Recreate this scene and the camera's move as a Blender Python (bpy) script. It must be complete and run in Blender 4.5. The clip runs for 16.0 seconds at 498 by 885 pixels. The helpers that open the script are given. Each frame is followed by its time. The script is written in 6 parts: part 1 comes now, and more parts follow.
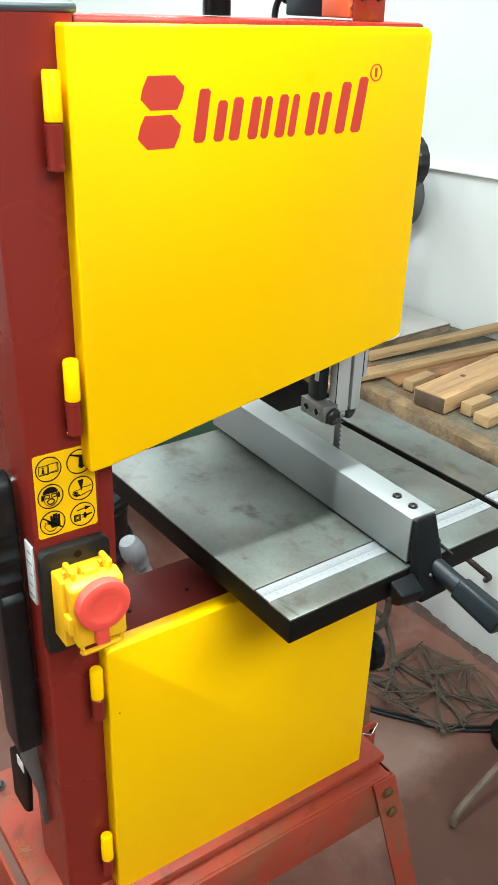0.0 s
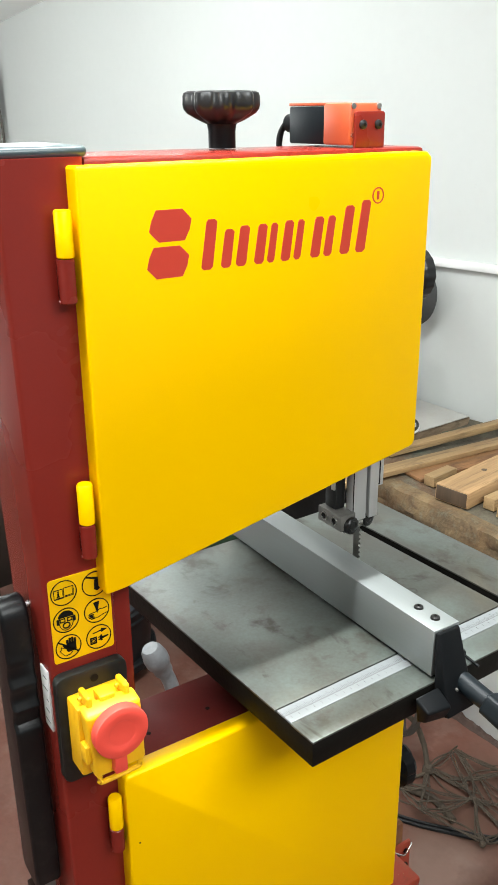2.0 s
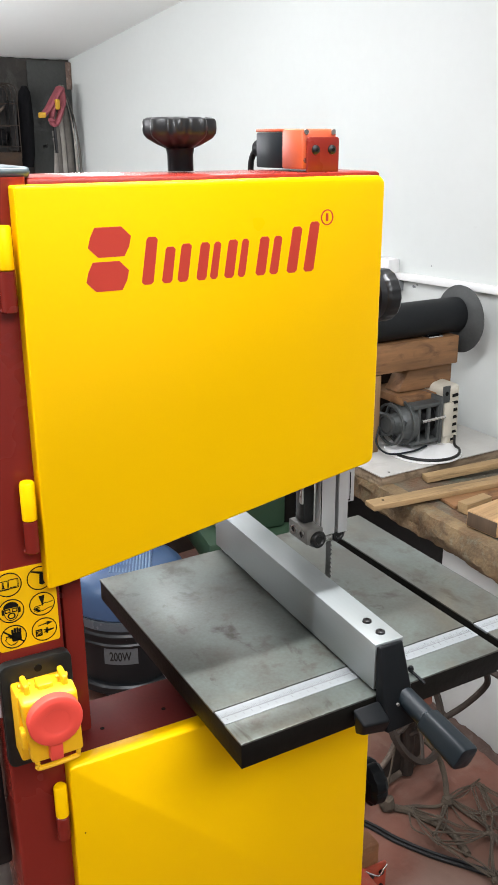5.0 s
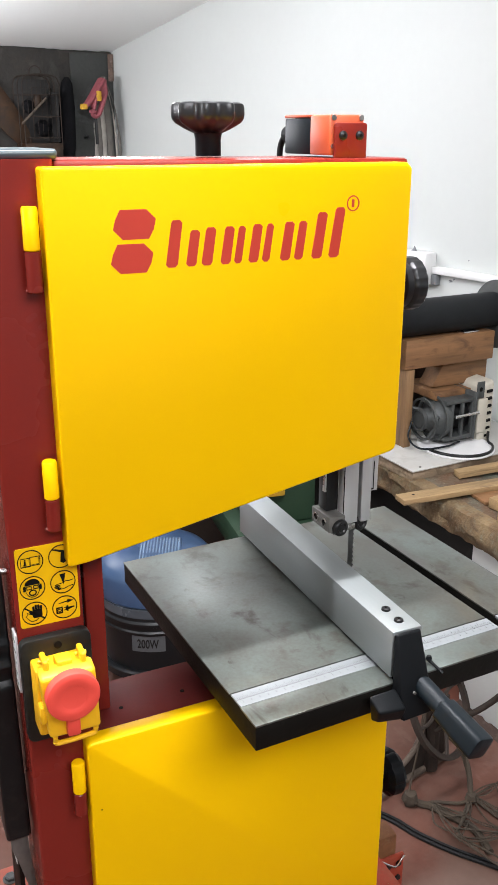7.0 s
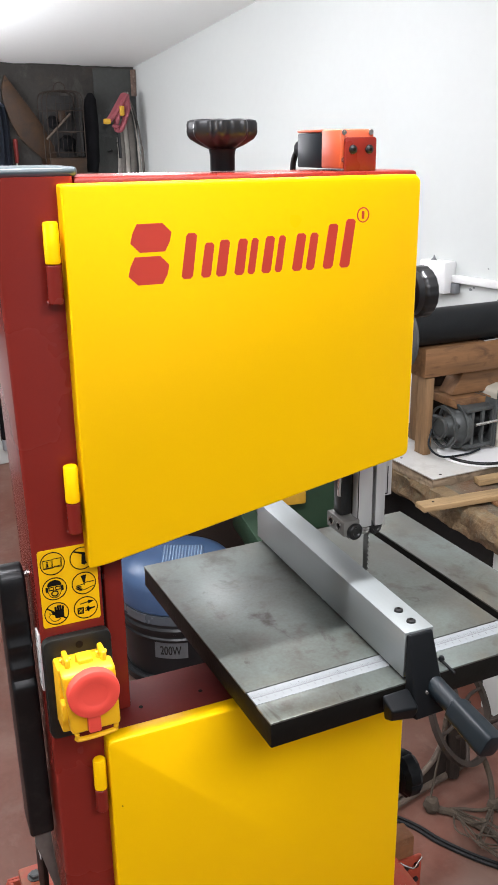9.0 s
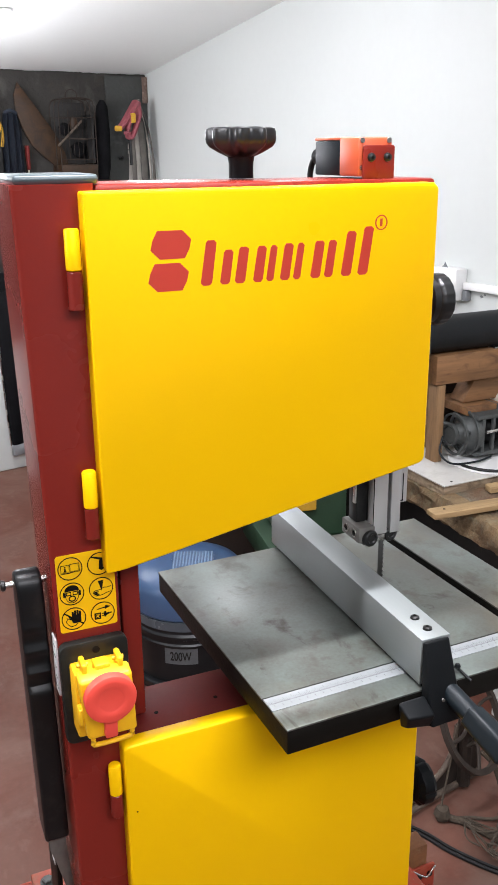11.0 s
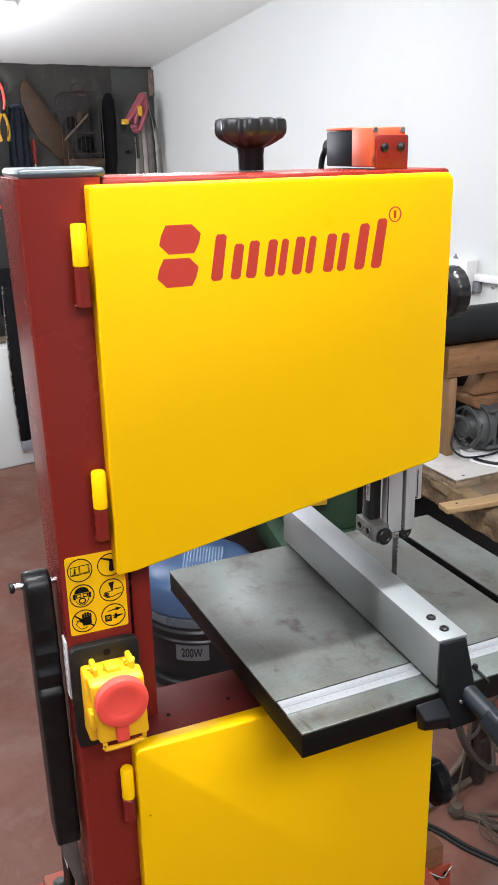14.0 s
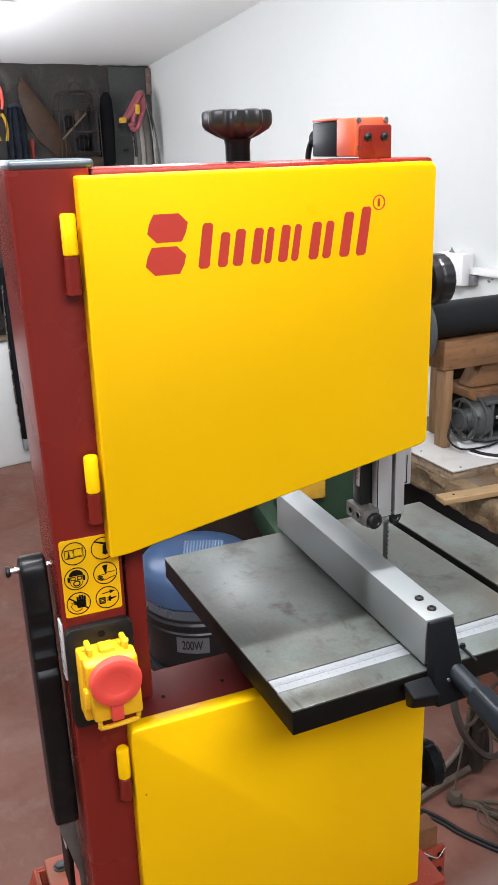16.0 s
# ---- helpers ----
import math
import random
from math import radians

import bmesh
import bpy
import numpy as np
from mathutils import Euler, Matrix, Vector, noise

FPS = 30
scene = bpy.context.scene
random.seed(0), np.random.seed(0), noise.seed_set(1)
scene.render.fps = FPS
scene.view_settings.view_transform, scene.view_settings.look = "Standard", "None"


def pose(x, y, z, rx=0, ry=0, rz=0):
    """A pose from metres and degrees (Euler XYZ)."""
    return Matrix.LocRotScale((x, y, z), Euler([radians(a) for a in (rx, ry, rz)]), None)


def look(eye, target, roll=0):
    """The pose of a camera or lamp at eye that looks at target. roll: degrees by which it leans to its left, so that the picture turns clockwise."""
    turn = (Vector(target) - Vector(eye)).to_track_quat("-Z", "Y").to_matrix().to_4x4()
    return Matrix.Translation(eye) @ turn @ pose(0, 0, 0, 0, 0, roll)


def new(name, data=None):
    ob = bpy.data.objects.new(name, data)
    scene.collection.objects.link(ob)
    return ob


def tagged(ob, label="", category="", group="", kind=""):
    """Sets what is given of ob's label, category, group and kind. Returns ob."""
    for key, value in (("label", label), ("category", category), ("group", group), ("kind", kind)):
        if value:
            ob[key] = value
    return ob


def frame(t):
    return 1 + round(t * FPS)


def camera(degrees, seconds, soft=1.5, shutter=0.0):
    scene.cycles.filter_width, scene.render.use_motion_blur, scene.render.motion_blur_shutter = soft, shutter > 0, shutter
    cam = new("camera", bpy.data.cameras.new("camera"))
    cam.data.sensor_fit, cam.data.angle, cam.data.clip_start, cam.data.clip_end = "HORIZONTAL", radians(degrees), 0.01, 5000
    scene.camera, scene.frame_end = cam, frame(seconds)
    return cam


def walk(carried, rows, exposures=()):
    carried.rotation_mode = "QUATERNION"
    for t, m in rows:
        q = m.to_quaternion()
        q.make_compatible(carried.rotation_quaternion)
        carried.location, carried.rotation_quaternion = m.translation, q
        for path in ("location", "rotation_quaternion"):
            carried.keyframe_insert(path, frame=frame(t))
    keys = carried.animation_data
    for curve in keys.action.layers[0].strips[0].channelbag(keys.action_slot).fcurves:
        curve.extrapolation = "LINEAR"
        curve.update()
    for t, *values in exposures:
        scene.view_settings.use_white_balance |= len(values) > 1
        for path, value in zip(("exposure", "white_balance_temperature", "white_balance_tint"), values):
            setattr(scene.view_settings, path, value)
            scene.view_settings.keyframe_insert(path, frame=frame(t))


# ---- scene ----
cam = camera(31.5, 16.0, soft=0.6)
PATH = [
    (0, (-0.303, -0.687, 1.61), (0.728, 0.774, 0.714), 1.8),
    (0.5, (-0.302, -0.69, 1.624), (0.715, 0.802, 0.764), 0.7),
    (1, (-0.303, -0.682, 1.641), (0.731, 0.837, 0.852), -0.0),
    (1.5, (-0.299, -0.682, 1.636), (0.741, 0.854, 0.89), -0.4),
    (2, (-0.289, -0.683, 1.632), (0.742, 0.879, 0.925), -0.5),
    (2.5, (-0.273, -0.708, 1.629), (0.719, 0.893, 0.956), -1.3),
    (3, (-0.337, -0.727, 1.647), (0.7, 0.866, 1.025), -1.7),
    (3.5, (-0.354, -0.745, 1.649), (0.695, 0.835, 1.013), -1.8),
    (3.7, (-0.315, -0.751, 1.652), (0.712, 0.834, 0.993), -1.4),
    (5.8, (-0.179, -0.798, 1.618), (0.655, 0.9, 0.969), -0.0),
    (6, (-0.18, -0.797, 1.619), (0.65, 0.9, 0.962), 0.1),
    (6.5, (-0.175, -0.805, 1.621), (0.637, 0.897, 0.958), 0.1),
    (7, (-0.176, -0.802, 1.62), (0.625, 0.906, 0.956), 0.1),
    (7.5, (-0.177, -0.805, 1.622), (0.607, 0.91, 0.957), 0.0),
    (8, (-0.176, -0.826, 1.626), (0.593, 0.901, 0.973), -0.3),
    (8.5, (-0.181, -0.832, 1.625), (0.584, 0.899, 0.979), -0.4),
    (9, (-0.178, -0.832, 1.624), (0.576, 0.906, 0.982), -0.7),
    (11.5, (-0.19, -0.827, 1.625), (0.548, 0.923, 0.997), -0.6),
    (12, (-0.183, -0.824, 1.622), (0.549, 0.927, 0.991), -0.7),
    (12.5, (-0.176, -0.821, 1.619), (0.544, 0.934, 0.985), -1.0),
    (13, (-0.177, -0.812, 1.621), (0.543, 0.941, 0.982), -1.2),
    (13.5, (-0.179, -0.809, 1.624), (0.539, 0.943, 0.981), -1.2),
    (14, (-0.184, -0.81, 1.624), (0.536, 0.942, 0.981), -1.2),
    (14.5, (-0.182, -0.813, 1.624), (0.531, 0.942, 0.981), -1.3),
    (15, (-0.183, -0.823, 1.628), (0.531, 0.932, 0.986), -1.5),
    (15.5, (-0.182, -0.831, 1.623), (0.528, 0.925, 0.983), -1.6),
    (16, (-0.18, -0.838, 1.616), (0.533, 0.915, 0.971), -1.8),
]
walk(cam, [(t, look(eye, target, roll)) for t, eye, target, roll in PATH],
     exposures=[(0.0, 0.42, 6350, 3), (1.5, 0.25, 6600, 6), (2.5, 0.16, 6650, 8), (3.7, 0.12, 6600, 10), (5.8, 0.15, 6550, 15), (16.0, 0.13, 6450, 17)])

# ---- world and lights ----
world = bpy.data.worlds.new("world")
scene.world = world
world.use_nodes = True
world.node_tree.nodes["Background"].inputs[0].default_value = (0.75, 0.85, 1.0, 1)
world.node_tree.nodes["Background"].inputs[1].default_value = 0.25

ROOM = pose(0, 0, 0, 0, 0, 11)      # the room stands turned against the saw
WALL_U, BACK_V = 2.12, 3.885


def ceiling_z(v):
    return 2.02 + 0.16 * (BACK_V - v)


def area_lamp(name, m, sx, sy, power, color):
    data = bpy.data.lights.new(name, "AREA")
    data.shape, data.size, data.size_y, data.energy, data.color = "RECTANGLE", sx, sy, power, color
    ob = new(name, data)
    ob.matrix_world = m
    return ob


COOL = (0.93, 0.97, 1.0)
area_lamp("tube_light_over_saw", pose(0.12, -0.030, 2.540, 0, 0, 4), 1.2, 0.06, 55, COOL)
area_lamp("tube_light_behind", ROOM @ pose(-0.35, -1.95, 2.78, 16, 0, 0), 2.2, 0.8, 68, COOL)
# Point fill lights, hung below the tubes to brighten ceiling, walls and floor.
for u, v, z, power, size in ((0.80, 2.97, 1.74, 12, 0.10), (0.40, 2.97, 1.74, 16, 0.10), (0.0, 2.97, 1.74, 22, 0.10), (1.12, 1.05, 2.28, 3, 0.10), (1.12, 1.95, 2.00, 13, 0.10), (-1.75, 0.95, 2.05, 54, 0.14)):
    tube = bpy.data.lights.new("tube_fill_light", "POINT")
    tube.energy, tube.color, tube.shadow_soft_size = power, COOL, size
    new("tube_fill_light", tube).matrix_world = ROOM @ pose(u, v, z)
# Unseen doorway, added as weak low fill for the saw's front.
area_lamp("doorway_fill_light", ROOM @ pose(0.1, -3.36, 1.2, 90, 0, 0), 1.3, 2.0, 3, (0.95, 0.98, 1.0))


# ---- materials ----
def make_mat(name, color, rough=0.5, metal=0.0, vary=0.15, scale=6.0, fine=120.0, bump=0.1, depth=0.001,
             dark=None, coat=0.0, spec=0.5, stretch=(1, 1, 1), stain=0.0, stain_color=None, per_object=0.0):
    m = bpy.data.materials.new(name)
    m.use_nodes = True
    nt = m.node_tree
    bsdf = nt.nodes["Principled BSDF"]
    tc = nt.nodes.new("ShaderNodeTexCoord")
    mp = nt.nodes.new("ShaderNodeMapping")
    mp.inputs["Scale"].default_value = stretch
    nt.links.new(tc.outputs["Object"], mp.inputs["Vector"])
    n1 = nt.nodes.new("ShaderNodeTexNoise")
    n1.inputs["Scale"].default_value, n1.inputs["Detail"].default_value = scale, 5
    n2 = nt.nodes.new("ShaderNodeTexNoise")
    n2.inputs["Scale"].default_value, n2.inputs["Detail"].default_value = fine, 3
    for n in (n1, n2):
        nt.links.new(mp.outputs[0], n.inputs["Vector"])
    mixf = nt.nodes.new("ShaderNodeMath")
    mixf.operation = "MULTIPLY_ADD"
    nt.links.new(n2.outputs["Fac"], mixf.inputs[0])
    mixf.inputs[1].default_value = 0.35
    nt.links.new(n1.outputs["Fac"], mixf.inputs[2])
    ramp = nt.nodes.new("ShaderNodeValToRGB")
    c = Vector(color)
    lo = Vector(dark) if dark else c * (1 - vary)
    hi = c * (1 + vary * 0.6)
    ramp.color_ramp.elements[0].position, ramp.color_ramp.elements[1].position = 0.42, 0.92
    ramp.color_ramp.elements[0].color = (*lo, 1)
    ramp.color_ramp.elements[1].color = (*[min(x, 0.98) for x in hi], 1)
    nt.links.new(mixf.outputs[0], ramp.inputs["Fac"])
    out = ramp.outputs["Color"]
    if stain:
        n3 = nt.nodes.new("ShaderNodeTexNoise")
        n3.inputs["Scale"].default_value, n3.inputs["Detail"].default_value = scale * 2.3, 8
        n3.inputs["Roughness"].default_value = 0.65
        nt.links.new(mp.outputs[0], n3.inputs["Vector"])
        r3 = nt.nodes.new("ShaderNodeMapRange")
        r3.inputs[1].default_value, r3.inputs[2].default_value = 0.54, 0.66
        r3.inputs[3].default_value, r3.inputs[4].default_value = 0.0, stain
        nt.links.new(n3.outputs["Fac"], r3.inputs[0])
        mx = nt.nodes.new("ShaderNodeMix")
        mx.data_type = "RGBA"
        nt.links.new(r3.outputs[0], mx.inputs["Factor"])
        nt.links.new(out, mx.inputs["A"])
        mx.inputs["B"].default_value = (*(stain_color or c * 0.4), 1)
        out = mx.outputs["Result"]
    if per_object:
        info = nt.nodes.new("ShaderNodeObjectInfo")
        r4 = nt.nodes.new("ShaderNodeMapRange")
        r4.inputs[3].default_value, r4.inputs[4].default_value = 1 - per_object, 1 + per_object
        nt.links.new(info.outputs["Random"], r4.inputs[0])
        hsv = nt.nodes.new("ShaderNodeHueSaturation")
        nt.links.new(r4.outputs[0], hsv.inputs["Value"])
        nt.links.new(out, hsv.inputs["Color"])
        out = hsv.outputs["Color"]
    nt.links.new(out, bsdf.inputs["Base Color"])
    rr = nt.nodes.new("ShaderNodeMapRange")
    rr.inputs[3].default_value, rr.inputs[4].default_value = max(rough - 0.08, 0.03), min(rough + 0.1, 1)
    nt.links.new(n1.outputs["Fac"], rr.inputs[0])
    nt.links.new(rr.outputs[0], bsdf.inputs["Roughness"])
    bsdf.inputs["Metallic"].default_value = metal
    bsdf.inputs["Specular IOR Level"].default_value = spec
    bsdf.inputs["Coat Weight"].default_value = coat
    bsdf.inputs["Coat Roughness"].default_value = 0.12
    if bump:
        bp = nt.nodes.new("ShaderNodeBump")
        bp.inputs["Strength"].default_value, bp.inputs["Distance"].default_value = bump, depth
        nt.links.new(n2.outputs["Fac"], bp.inputs["Height"])
        nt.links.new(bp.outputs[0], bsdf.inputs["Normal"])
    return m


def glow_mat(name, color, strength):
    m = bpy.data.materials.new(name)
    m.use_nodes = True
    b = m.node_tree.nodes["Principled BSDF"]
    b.inputs["Base Color"].default_value = (0.9, 0.9, 0.9, 1)
    b.inputs["Emission Color"].default_value = (*color, 1)
    b.inputs["Emission Strength"].default_value = strength
    return m


def wood_mat(name, color, grain=1.0, rough=0.65, along="x", per_object=0.12, dirt=0.35):
    stretch = {"x": (0.08, 1, 1), "y": (1, 0.08, 1), "z": (1, 1, 0.08)}[along]
    c = Vector(color)
    return make_mat(name, color, rough, vary=0.35 * grain, scale=30, fine=220, bump=0.35, depth=0.0008,
                    stretch=stretch, stain=dirt, stain_color=c * 0.35, per_object=per_object)


def add_smears(m, color, scale, lo, hi, amount, stretch=(1, 1, 1), turn=0.0):
    """Blotched stains of their own shape over a material."""
    nt = m.node_tree
    bsdf = nt.nodes["Principled BSDF"]
    link = bsdf.inputs["Base Color"].links[0]
    tc = nt.nodes.new("ShaderNodeTexCoord")
    mp = nt.nodes.new("ShaderNodeMapping")
    mp.inputs["Scale"].default_value, mp.inputs["Rotation"].default_value = stretch, (0, 0, turn)
    nt.links.new(tc.outputs["Object"], mp.inputs["Vector"])
    n = nt.nodes.new("ShaderNodeTexNoise")
    n.inputs["Scale"].default_value, n.inputs["Detail"].default_value, n.inputs["Roughness"].default_value = scale, 9, 0.62
    n.inputs["Distortion"].default_value = 0.6
    nt.links.new(mp.outputs[0], n.inputs["Vector"])
    r = nt.nodes.new("ShaderNodeMapRange")
    r.inputs[1].default_value, r.inputs[2].default_value, r.inputs[4].default_value = lo, hi, amount
    nt.links.new(n.outputs["Fac"], r.inputs[0])
    mx = nt.nodes.new("ShaderNodeMix")
    mx.data_type = "RGBA"
    nt.links.new(r.outputs[0], mx.inputs["Factor"])
    nt.links.new(link.from_socket, mx.inputs["A"])
    mx.inputs["B"].default_value = (*color, 1)
    nt.links.new(mx.outputs["Result"], bsdf.inputs["Base Color"])


YELLOW = make_mat("yellow_enamel", (0.88, 0.503, 0.0), 0.30, vary=0.03, scale=3, fine=500, bump=0.015, depth=0.0003, spec=0.11)
RED = make_mat("dark_red_enamel", (0.182, 0.0178, 0.0118), 0.26, vary=0.08, scale=4, fine=420, bump=0.02, depth=0.0003, spec=0.22)
STAND_RED = make_mat("stand_red_paint", (0.31, 0.046, 0.024), 0.46, vary=0.18, scale=8, fine=300, bump=0.15, spec=0.3, stain=0.6, stain_color=(0.22, 0.085, 0.042))
LOGO_RED = make_mat("logo_red_film", (0.52, 0.042, 0.022), 0.35, vary=0.05, scale=20, bump=0.0)
IRON = make_mat("ground_cast_iron", (0.107, 0.128, 0.117), 0.33, metal=0.38, vary=0.26, dark=(0.072, 0.068, 0.056), scale=10, fine=260, bump=0.10, depth=0.0002,
                stain=0.6, stain_color=(0.055, 0.044, 0.031))
add_smears(IRON, (0.060, 0.048, 0.034), 6, 0.52, 0.68, 0.55, (1.0, 0.6, 1), 0.6)
add_smears(IRON, (0.028, 0.021, 0.012), 17, 0.58, 0.68, 0.85, (1.0, 0.55, 1), 0.6)
add_smears(IRON, (0.030, 0.022, 0.013), 48, 0.64, 0.72, 0.7, (1.0, 0.6, 1), 0.3)
add_smears(IRON, (0.135, 0.115, 0.075), 7, 0.56, 0.74, 0.45)
IRON_BLACK = make_mat("black_painted_casting", (0.006, 0.0055, 0.0045), 0.5, spec=0.10, vary=0.3, scale=10, fine=160, bump=0.4, depth=0.0008)
ALU = make_mat("brushed_aluminium", (0.250, 0.271, 0.268), 0.48, metal=0.52, vary=0.06, scale=5, fine=300, bump=0.05, depth=0.0002, stretch=(1, 0.03, 1))
ALU_Z = make_mat("extruded_aluminium", (0.66, 0.66, 0.65), 0.42, metal=0.7, vary=0.06, scale=5, fine=300, bump=0.05, depth=0.0002, stretch=(1, 1, 0.03))
STEEL = make_mat("bright_steel", (0.60, 0.59, 0.57), 0.25, metal=1.0, vary=0.15, scale=30, bump=0.1, depth=0.0003)
DARK_STEEL = make_mat("black_oxide_steel", (0.014, 0.014, 0.014), 0.32, metal=0.4, vary=0.2, scale=40, bump=0.1, depth=0.0003)
BLADE_STEEL = make_mat("grey_blade_steel", (0.30, 0.30, 0.29), 0.35, metal=0.9, vary=0.2, scale=40, bump=0.1, depth=0.0002)
BLACK_PLASTIC = make_mat("black_plastic", (0.005, 0.0058, 0.0065), 0.40, spec=0.13, vary=0.2, scale=12, fine=700, bump=0.25, depth=0.0004)
GREY_PLASTIC = make_mat("grey_blue_plastic", (0.006, 0.0095, 0.012), 0.42, spec=0.2, vary=0.15, scale=12, fine=500, bump=0.15, depth=0.0004)
SWITCH_YELLOW = make_mat("yellow_plastic", (0.87, 0.47, 0.008), 0.38, vary=0.05, scale=20, bump=0.08, depth=0.0003)
SWITCH_RED = make_mat("red_plastic", (0.80, 0.075, 0.05), 0.45, vary=0.05, scale=20, bump=0.08, depth=0.0003)
ORANGE = make_mat("orange_plastic", (0.47, 0.086, 0.030), 0.42, vary=0.06, scale=15, bump=0.1, depth=0.0003)
DECAL = make_mat("yellow_label_film", (0.80, 0.46, 0.002), 0.35, vary=0.04, scale=10, bump=0.0, spec=0.2)
# Also blackens holes, sockets and slots in place of their own shade.
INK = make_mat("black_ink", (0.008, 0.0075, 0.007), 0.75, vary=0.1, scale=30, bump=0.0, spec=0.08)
SCALE = make_mat("white_scale_strip", (0.215, 0.23, 0.235), 0.40, metal=0.2, vary=0.06, scale=20, bump=0.03, depth=0.0002)
TICK = make_mat("grey_print", (0.12, 0.125, 0.13), 0.5, vary=0.05, bump=0.0)
LABEL = make_mat("white_label_paper", (0.62, 0.63, 0.62), 0.5, vary=0.08, scale=20, bump=0.05)
SMOKY = make_mat("smoky_grey_plastic", (0.07, 0.085, 0.10), 0.25, vary=0.15, scale=10, bump=0.05, depth=0.0004)
PLASTER = make_mat("white_wall_paint", (0.585, 0.61, 0.59), 0.62, vary=0.03, scale=1.4, fine=35, bump=0.10, depth=0.004)
CEIL = make_mat("white_ceiling_paint", (0.87, 0.885, 0.87), 0.62, vary=0.02, scale=1.2, fine=40, bump=0.10, depth=0.004)
CEMENT = make_mat("bare_cement", (0.032, 0.029, 0.025), 0.85, vary=0.4, scale=3, fine=45, bump=0.5, depth=0.006, stain=0.6, stain_color=(0.02, 0.02, 0.02))
CEMENT_LIGHT = make_mat("grey_cement", (0.046, 0.049, 0.045), 0.85, vary=0.25, scale=4, fine=50, bump=0.4, depth=0.005, stain=0.3, stain_color=(0.07, 0.065, 0.065))
add_smears(CEMENT, (0.095, 0.090, 0.082), 5, 0.50, 0.68, 0.75)
add_smears(CEMENT, (0.060, 0.042, 0.028), 3.2, 0.55, 0.70, 0.6)
add_smears(CEMENT, (0.012, 0.011, 0.010), 9, 0.58, 0.70, 0.7)
add_smears(CEMENT_LIGHT, (0.15, 0.155, 0.155), 6, 0.54, 0.72, 0.5)
add_smears(PLASTER, (0.56, 0.555, 0.53), 2.3, 0.60, 0.78, 0.35)
add_smears(PLASTER, (0.45, 0.44, 0.42), 26, 0.71, 0.76, 0.5)
FLOOR = make_mat("worn_red_floor_paint", (0.112, 0.039, 0.025), 0.58, spec=0.25, vary=0.3, scale=2.2, fine=60, bump=0.2, depth=0.002,
                 stain=0.5, stain_color=(0.16, 0.098, 0.076))
add_smears(FLOOR, (0.225, 0.150, 0.118), 2.0, 0.36, 0.78, 0.62)
add_smears(FLOOR, (0.20, 0.128, 0.098), 13, 0.58, 0.74, 0.45, (1, 0.5, 1), 0.4)
add_smears(FLOOR, (0.055, 0.028, 0.022), 5.3, 0.60, 0.72, 0.5, (1, 0.4, 1), 0.5)
# Also stands in for shade under the bench and inside the cage.
BOARD = make_mat("dark_board_and_shade", (0.014, 0.0135, 0.013), 0.7, vary=0.4, scale=6, fine=80, bump=0.3, stain=0.5, stain_color=(0.04, 0.035, 0.03))
GREEN = make_mat("dark_green_enamel", (0.026, 0.056, 0.031), 0.50, spec=0.3, vary=0.15, scale=6, fine=150, bump=0.2, stain=0.3, stain_color=(0.02, 0.03, 0.02))
BLUE = make_mat("blue_plastic", (0.042, 0.085, 0.170), 0.32, vary=0.15, scale=8, fine=300, bump=0.1, depth=0.0005, spec=0.5)
# Lamp glare on the lid ribs is put into this paler blue.
RIB_GLARE = make_mat("pale_blue_rib_glare", (0.17, 0.25, 0.36), 0.14, vary=0.1, scale=8, bump=0.0, spec=1.0)
DRUM = make_mat("black_drum_plastic", (0.009, 0.010, 0.011), 0.34, spec=0.3, vary=0.2, scale=8, fine=200, bump=0.1, depth=0.0005)
LEVER = make_mat("dusty_black_plastic", (0.0042, 0.0050, 0.0055), 0.38, spec=0.30, vary=0.2, scale=14, fine=600, bump=0.12, depth=0.0003, stain=0.35, stain_color=(0.026, 0.026, 0.023))
RUBBER = make_mat("black_cable_rubber", (0.006, 0.006, 0.006), 0.45, spec=0.25, vary=0.2, scale=20, bump=0.1)
PIPE_BLACK = make_mat("black_pipe_enamel", (0.009, 0.010, 0.011), 0.5, spec=0.18, vary=0.25, scale=10, fine=150, bump=0.2, depth=0.0006)
CREAM = make_mat("cream_plastic", (0.50, 0.465, 0.385), 0.5, vary=0.1, scale=20, bump=0.1)
CAST_GREY = make_mat("dusty_grey_casting", (0.080, 0.086, 0.084), 0.5, metal=0.4, vary=0.3, scale=15, bump=0.4)
PINE = wood_mat("pine_wood", (0.44, 0.288, 0.135), dirt=0.6, per_object=0.36)
PINE_Y = wood_mat("pine_board", (0.40, 0.245, 0.115), along="x", dirt=0.6, per_object=0.18)
JIG_WOOD = wood_mat("reddish_jig_wood", (0.225, 0.110, 0.044), along="x", dirt=0.5)
JIG_WOOD_Z = wood_mat("jig_post_wood", (0.23, 0.130, 0.058), along="z", dirt=0.5, per_object=0.25)
PLYWOOD = wood_mat("weathered_plywood", (0.25, 0.185, 0.12), along="x", dirt=0.4)
OLD_WOOD = wood_mat("old_bench_wood", (0.155, 0.115, 0.072), along="y", grain=1.3, dirt=0.7, rough=0.85)
PALE_TOP = make_mat("pale_laminate", (0.46, 0.45, 0.42), 0.4, vary=0.1, scale=8, bump=0.1, stain=0.3, stain_color=(0.40, 0.36, 0.30))
ROPE = make_mat("dusty_rope", (0.050, 0.036, 0.023), 0.9, vary=0.35, scale=30, fine=300, bump=0.8, depth=0.002)
RUST = make_mat("rusty_iron", (0.032, 0.022, 0.016), 0.75, metal=0.3, vary=0.4, scale=18, fine=150, bump=0.5, depth=0.001)
